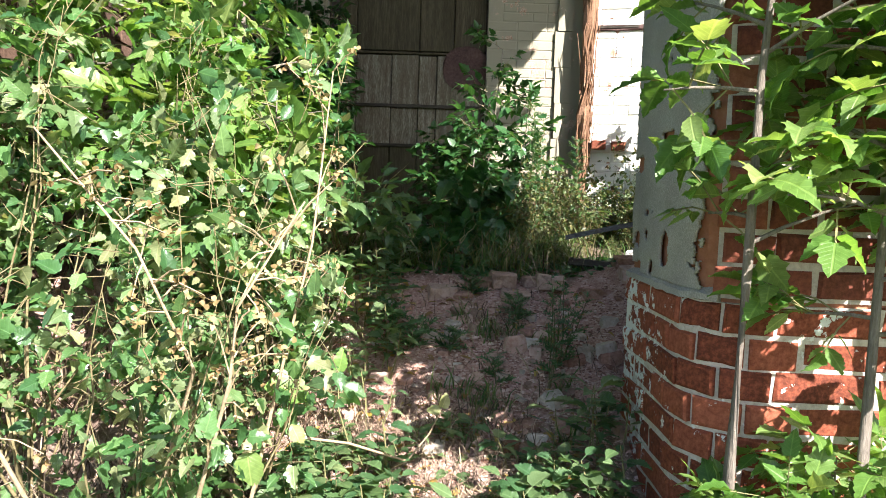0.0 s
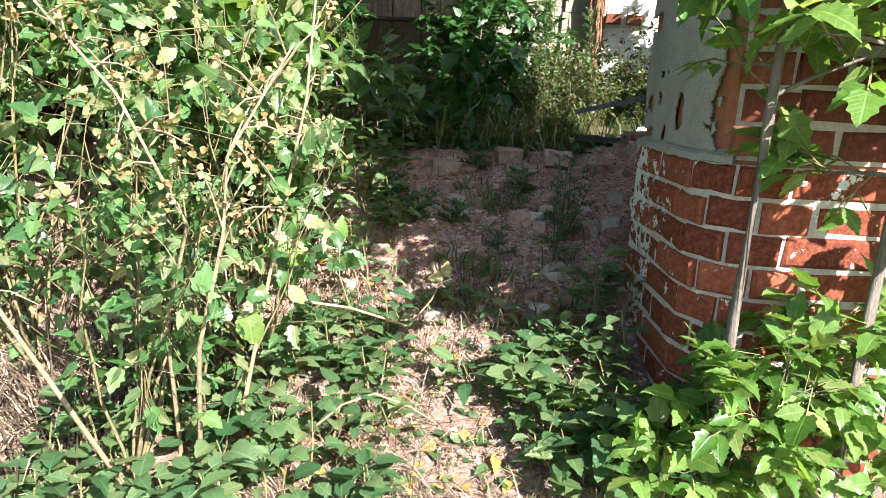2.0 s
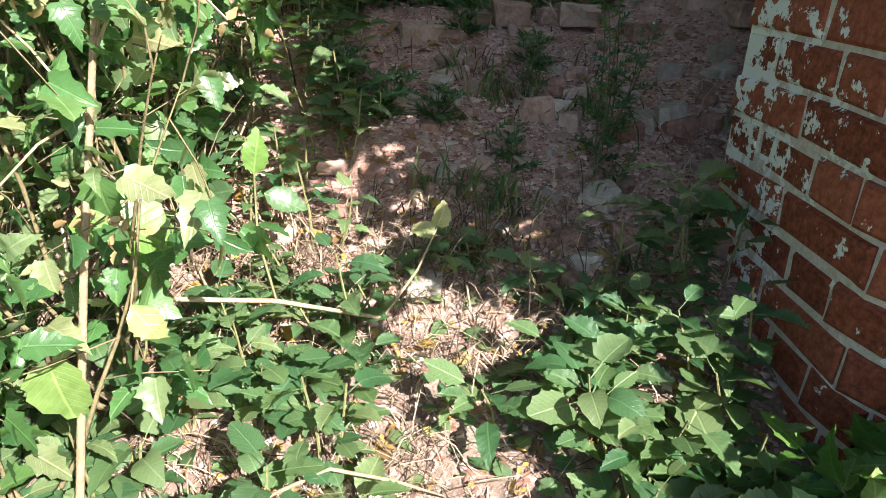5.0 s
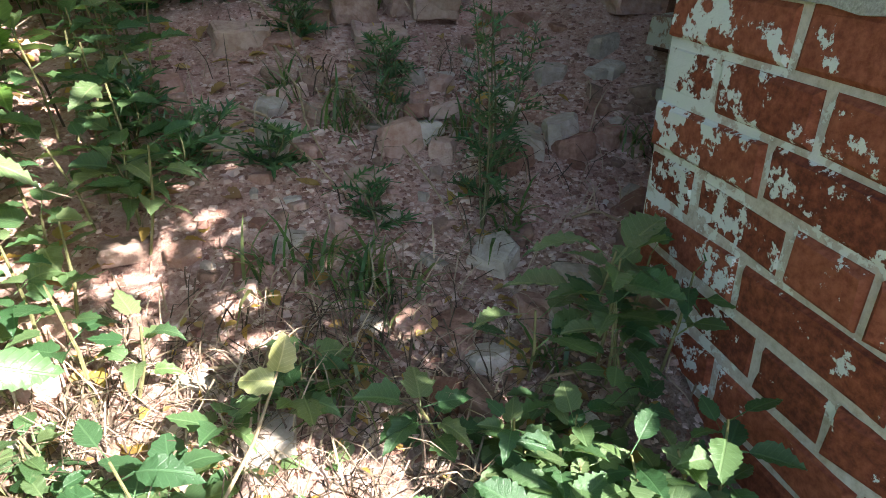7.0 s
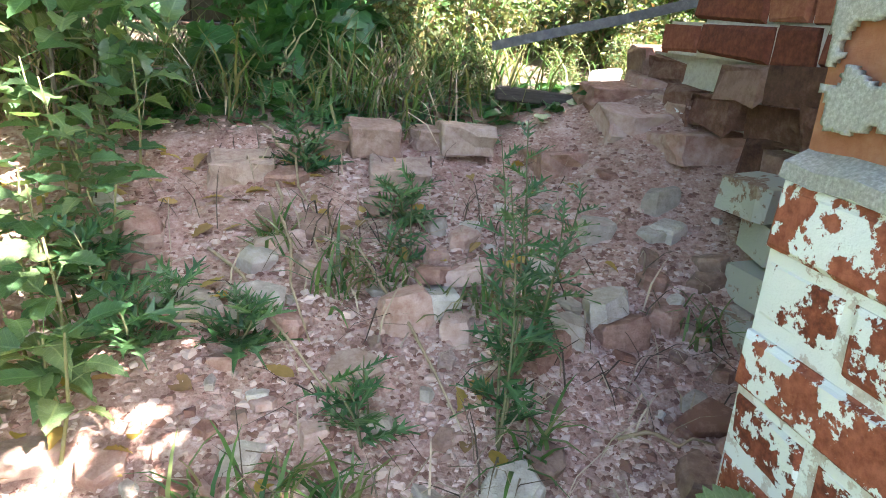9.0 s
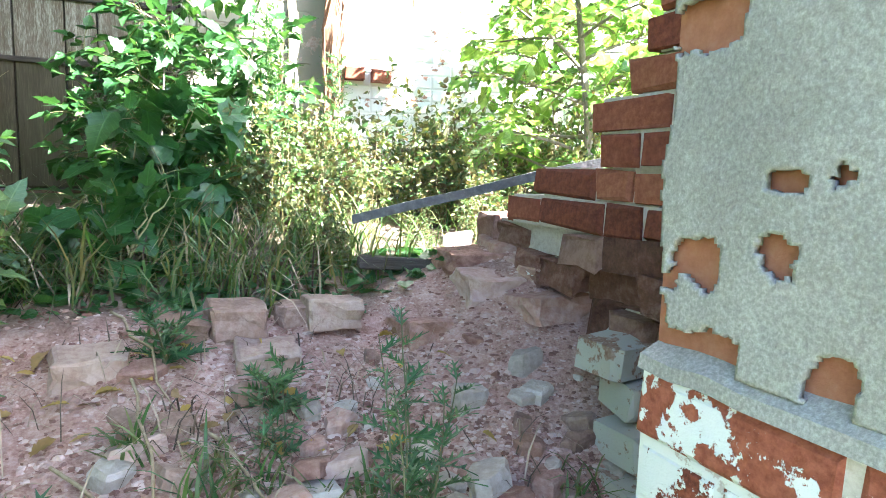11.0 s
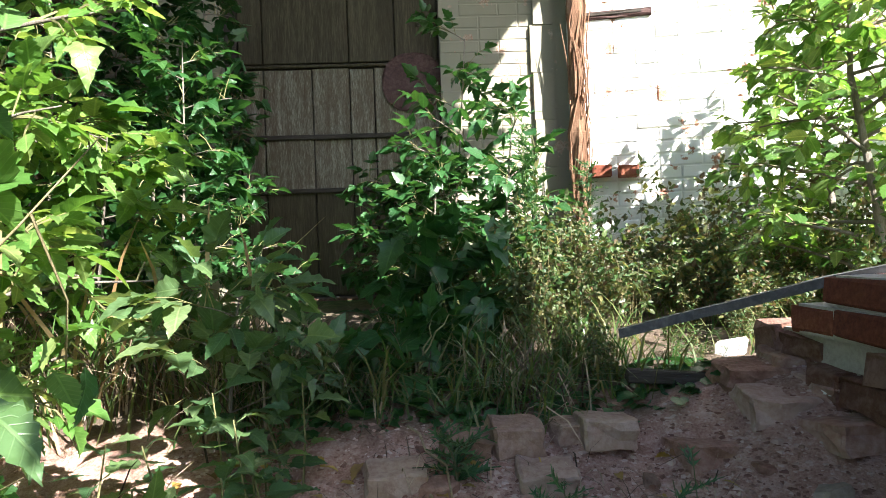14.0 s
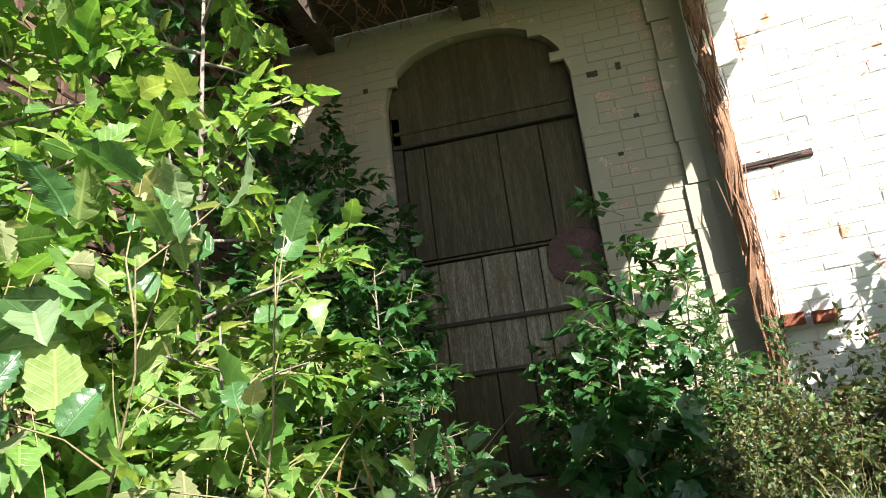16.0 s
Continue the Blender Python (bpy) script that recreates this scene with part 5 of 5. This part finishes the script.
blades("straw", "dry standing straw under the shrubs", [(r.uniform(-0.7, 0.2), r.uniform(3.0, 3.5), 0.08) for _ in range(20)], 20, 0.36, 0.9, STRAW, 7, category="straw")


def scatter_leaves(name, label, count, region, shape, size, material, seed):
    rnd = np.random.default_rng(seed)
    pos, way = [], []
    while len(pos) < count:
        x, y = rnd.uniform(*region[0]), rnd.uniform(*region[1])
        pos.append((x, y, gz(x, y) + rnd.uniform(0.004, 0.02)))
        a = rnd.uniform(0, 6.28)
        way.append((math.cos(a), math.sin(a), rnd.uniform(-0.1, 0.3)))
    ob = new(name, leaf_mesh(name, shape, leaf_frames(pos, way, size * rnd.uniform(0.6, 1.2, count), rnd, spin=0.35), material))
    return tagged(ob, label, "leaf litter", kind="stuff")


scatter_leaves("fallen_leaves", "yellow and brown fallen leaves on the rubble", 190, ((0.0, 1.3), (1.2, 2.9)), OVATE, 0.045, LEAF_DRY, 1)
scatter_leaves("leaf_litter", "brown crumbled leaf litter on the slope", 900, ((-0.2, 1.15), (0.95, 2.0)), OVATE, 0.02, LEAF_DRY, 5)
scatter_leaves("creeping_leaves", "low creeping green leaves on the slope", 520, ((-0.3, 1.1), (1.05, 1.75)), ROUND, 0.035, LEAF_SEED, 2)
scatter_leaves("creeping_leaves", "low creeping leaves at the edge of the rubble", 500, ((0.3, 1.5), (2.98, 3.35)), ROUND, 0.045, LEAF_SHADED, 3)

# ---- rubble ----
def rock_mesh(name, sx_, sy_, sz_, seed, material, angular=0.2):
    bm = bmesh.new()
    bmesh.ops.create_cube(bm, size=1)
    bmesh.ops.bevel(bm, geom=bm.edges[:], offset=0.05, segments=1, affect="EDGES")
    bmesh.ops.subdivide_edges(bm, edges=bm.edges[:], cuts=2, use_grid_fill=True)
    for v in bm.verts:
        f = v.co * 7.0 + Vector((seed * 1.3, 0, 4))
        v.co += v.co.normalized() * noise.noise(f) * 0.09
        q = v.co * 2.1 + Vector((seed * 3.7, seed, 0))
        v.co += Vector((noise.noise(q), noise.noise(q + Vector((9, 0, 0))), noise.noise(q + Vector((0, 9, 0))))) * angular
        v.co = Vector((v.co.x * sx_, v.co.y * sy_, v.co.z * sz_))
    me = bpy.data.meshes.new(name)
    bm.to_mesh(me)
    bm.free()
    me.materials.append(material)
    return me


def shard_mesh(name, sx_, sy_, sz_, seed, material):
    """A flat broken slab: an uneven polygon with chipped rims and a sloping top."""
    r = random.Random(seed)
    k = r.randint(5, 7)
    rim = [(2 * math.pi * (i + r.uniform(-0.3, 0.3)) / k, r.uniform(0.36, 0.58)) for i in range(k)]
    tx, ty = r.uniform(-0.35, 0.35), r.uniform(-0.35, 0.35)
    v = []
    for z, inset in ((-0.6, 1.0), (0.28, 1.03), (0.5, 0.86)):
        for a, q in rim:
            x, y = math.cos(a) * q * inset, math.sin(a) * q * inset
            v.append(((x + r.uniform(-0.02, 0.02)) * sx_, (y + r.uniform(-0.02, 0.02)) * sy_, (z + (tx * x + ty * y) * (z > 0) + r.uniform(-0.06, 0.06)) * sz_))
    f = [(a + i, a + (i + 1) % k, a + k + (i + 1) % k, a + k + i) for a in (0, k) for i in range(k)]
    top = len(v)
    v.append((0, 0, (0.5 + r.uniform(-0.05, 0.1)) * sz_))
    f += [(2 * k + i, 2 * k + (i + 1) % k, top) for i in range(k)]
    return mesh_of(name, v, f, material)


def stone(name, label, x, y, z, dims, turn, seed, material=None, tilt=(0, 0), angular=0.2):
    ob = new(name, rock_mesh(name, *dims, seed, material or STONE, angular) if angular < 0.3 else shard_mesh(name, *dims, seed, material or STONE))
    ob.matrix_basis = pose(x, y, z, tilt[0], tilt[1], turn)
    return tagged(ob, label, "rubble", "rubble on the slope")


BR = "loose weathered old brick lying on the rubble"
for i, (x, y, z, w, d, h, turn, tx) in enumerate((
        (0.875, 2.90, 0.965, 0.12, 0.13, 0.07, 3, 3), (1.10, 2.92, 0.960, 0.13, 0.14, 0.07, -4, -4), (0.585, 2.80, 0.900, 0.13, 0.12, 0.085, 6, 5),
        (0.925, 2.79, 0.885, 0.13, 0.12, 0.085, -2, 8), (1.02, 2.95, 0.955, 0.1, 0.1, 0.05, 12, 0), (0.76, 2.92, 0.94, 0.12, 0.12, 0.06, -8, 2),
        (1.33, 2.85, 0.965, 0.17, 0.15, 0.08, 5, -6), (1.50, 2.86, 0.98, 0.16, 0.15, 0.08, -6, 4), (1.60, 2.72, 0.95, 0.2, 0.14, 0.07, 8, -5),
        (1.53, 3.0, 1.03, 0.2, 0.14, 0.07, -3, 3), (1.68, 2.85, 1.03, 0.22, 0.16, 0.08, 4, 4), (1.66, 3.0, 1.09, 0.2, 0.14, 0.08, -4, 6))):
    stone("brick_lump", BR, x, y, z - 0.012 if i < 6 else gz(x, y) - 0.03, (w, d, h), turn, i + 1, OLDBRICK if i < 6 else STONE, (tx, 2), 0.10)
RL = "angular lump of broken brick and mortar"
for i, (x, y, w, h, turn, mat) in enumerate((
        (0.885, 2.36, 0.10, 0.09, 30, 0), (1.155, 2.30, 0.075, 0.07, 10, 1), (1.25, 2.31, 0.11, 0.055, -15, 0), (1.36, 2.34, 0.10, 0.05, 25, 0),
        (1.46, 2.60, 0.08, 0.07, 20, 1), (1.44, 2.52, 0.07, 0.04, -30, 1), (0.48, 2.36, 0.11, 0.06, 12, 0), (0.97, 2.33, 0.07, 0.06, 50, 0),
        (1.02, 2.55, 0.08, 0.05, 70, 0), (0.73, 2.15, 0.05, 0.03, 35, 0), (1.33, 2.18, 0.06, 0.03, 15, 1), (1.12, 1.98, 0.1, 0.05, -20, 1),
        (1.05, 1.9, 0.08, 0.04, 60, 1), (0.92, 1.86, 0.08, 0.03, 10, 1), (0.42, 2.6, 0.12, 0.08, -20, 0), (0.28, 2.0, 0.09, 0.07, 30, 0), (1.36, 2.41, 0.08, 0.04, -12, 0), (0.67, 2.56, 0.1, 0.04, 22, 0))):
    stone("rubble_lump", RL, x, y, gz(x, y) + h * 0.12, (w, w * 0.8, h * 0.85), turn, 20 + i, PALESTONE if mat else STONE, (i * 37 % 17 - 8, i * 23 % 15 - 7), 0.42)
r = random.Random(57)
for i in range(150):
    x, y = r.uniform(0.25, 1.55), r.triangular(1.6, 2.95, 2.1)
    w = 0.025 + 0.075 * r.random() ** 2
    kind = r.random()
    stone("rubble_stone", "small pale mortar stone in the rubble" if kind < 0.36 else "small broken brick stone in the rubble", x, y, gz(x, y) + w * 0.06, (w * 1.15, w * r.uniform(0.7, 1.1), w * r.uniform(0.25, 0.6)),
          r.uniform(0, 180), 200 + i, PALESTONE if kind < 0.36 else (STONE if kind < 0.75 else OLDBRICK), (r.uniform(-15, 15), r.uniform(-15, 15)), 0.4)
stone("white_chip", "small flat white pebble", 1.60, 2.79, gz(1.60, 2.79) + 0.012, (0.045, 0.03, 0.015), 20, 70, PALE, (0, 0), 0.2)
stone("white_scrap", "crumpled white scrap in the sun", 1.61, 3.29, gz(1.61, 3.29) + 0.03, (0.11, 0.05, 0.04), 10, 71, PALE, (10, 0), 0.4)

rnd = np.random.default_rng(9)
cv, cf = [], []
base_chip = []
for k in range(5):
    rr = np.random.default_rng(k)
    q = np.array([(-1, -0.6, 0), (0.9, -0.7, 0), (1, 0.6, 0), (-0.8, 0.8, 0), (-0.5, -0.3, 0.7), (0.6, -0.3, 0.6), (0.5, 0.4, 0.8), (-0.5, 0.4, 0.55)]) + rr.normal(0, 0.15, (8, 3))
    base_chip.append(q)
CF = [(3, 2, 1, 0), (4, 5, 6, 7), (0, 1, 5, 4), (1, 2, 6, 5), (2, 3, 7, 6), (3, 0, 4, 7)]
k = 0
while k < 24000:
    x, y = rnd.uniform(0.05, 1.62), rnd.uniform(1.3, 3.02)
    dens = math.exp(-((x - 1.05) / 0.5) ** 2 - ((y - 2.2) / 0.5) ** 2) + 0.22
    if rnd.random() > dens:
        continue
    sz = 0.003 + 0.006 * rnd.random() ** 2 + (0.008 * rnd.random() if rnd.random() < (0.07 if y < 2.4 else 0.03) else 0)
    q = base_chip[rnd.integers(5)] * sz * np.array([1, 1, rnd.uniform(0.4, 1.0)])
    q = q @ turn_z(rnd.uniform(0, 6.28)).T
    o = len(cv)
    cv += [(a + x, b2 + y, c2 + gz(x, y) - 0.001) for a, b2, c2 in q]
    cf += [tuple(i + o for i in f) for f in CF]
    k += 1
tagged(new("brick_chips", mesh_of("brick_chips", cv, cf, CHIPS)), "crushed brick and mortar chips on the slope", "rubble", kind="stuff")

# metal strip lying off the broken wall, and a dark offcut below it
bar = root("metal_strip", pose(0, 0, 0), "dark grey bent metal strip lying off the broken wall", "strip")
line = [(1.90, 2.66, 1.338), (1.78, 2.78, 1.332), (1.67, 2.90, 1.296), (1.49, 3.0, 1.238), (1.34, 3.05, 1.2), (1.2, 3.09, 1.162)]
bv, bf = [], []
for x, y, z in line:
    bv += [(x - 0.006, y - 0.02, z - 0.014), (x + 0.006, y + 0.02, z - 0.012), (x + 0.004, y + 0.022, z + 0.008), (x - 0.008, y - 0.018, z + 0.010)]
for i in range(len(line) - 1):
    for k in range(4):
        k2 = (k + 1) % 4
        bf.append((4 * i + k, 4 * i + k2, 4 * i + 4 + k2, 4 * i + 4 + k))
bf += [(3, 2, 1, 0), (4 * len(line) - 4, 4 * len(line) - 3, 4 * len(line) - 2, 4 * len(line) - 1)]
under("strip", mesh_of("strip", bv, bf, TAR), bar)
off = root("timber_offcut", pose(1.36, 3.1, gz(1.36, 3.1) + 0.015, 0, 4, -6), "charred dark timber offcut on the ground", "timber")
part("piece", box_bm(-0.14, 0.14, -0.02, 0.02, -0.015, 0.02, 0.006, 0.003), DOORDARK, off)

# dry stalks and sticks lying about
r = random.Random(44)
for i, (x0, y0, x1, y1, lift) in enumerate(((0.55, 2.55, 0.75, 2.2, 0.03), (0.66, 2.75, 0.72, 2.3, 0.05), (0.35, 2.3, 0.66, 2.34, 0.015), (0.78, 2.6, 0.95, 2.15, 0.02), (0.5, 1.9, 0.8, 1.78, 0.02),
                                           (0.9, 1.75, 1.12, 1.82, 0.015), (1.18, 2.12, 1.32, 2.1, 0.012), (0.12, 1.85, 0.3, 1.6, 0.03), (0.62, 3.0, 0.74, 2.62, 0.03), (0.2, 1.28, 0.62, 1.42, 0.12), (0.35, 1.62, 0.58, 1.75, 0.02))):
    e = root("dry_stalk", pose(x0, y0, gz(x0, y0)), "pale dry stalk lying on the slope", "stalk", "dry stalks on the slope")
    pts = []
    for k in range(6):
        u = k / 5
        x, y = x0 + (x1 - x0) * u + r.uniform(-0.01, 0.01), y0 + (y1 - y0) * u + r.uniform(-0.01, 0.01)
        pts.append((x - x0, y - y0, gz(x, y) - gz(x0, y0) + 0.006 + lift * math.sin(u * 3.1)))
    under("stalk", mesh_of("stalk", *tube(pts, [0.0035, 0.0035, 0.003, 0.003, 0.0025, 0.0015], 5), DRYSTEM, True), e)

# broken laths and straw hanging from the ceiling
r = random.Random(45)
bits = []
for k in range(90):
    x, y = r.uniform(-1.25, 0.5), r.uniform(4.6, 5.35)
    a, L = r.uniform(0, 3.14), r.uniform(0.1, 0.35)
    bits.append(tube([(x, y, 4.49), (x + 0.4 * L * math.cos(a), y + 0.4 * L * math.sin(a), 4.46), (x + L * math.cos(a), y + L * math.sin(a), 4.46 - r.uniform(0.0, 0.12))], [0.006, 0.005, 0.003], 4))
tagged(new("ceiling_debris", mesh_of("ceiling_debris", *merged(bits), OLDWOOD)), "broken laths and straw hanging from the ceiling", "debris", kind="stuff")

# red bricks left where the wall's foot is broken under the post
for i, (x, y, z) in enumerate(((1.80, 5.17, 1.84), (1.95, 5.13, 1.83))):
    ob = under("brick", BSET[0.112][i], wall_sun, "bare red brick in the broken wall")
    ob.matrix_basis = wall_sun.matrix_basis.inverted() @ pose(x, y - 0.02, z, 0, 0, -12)
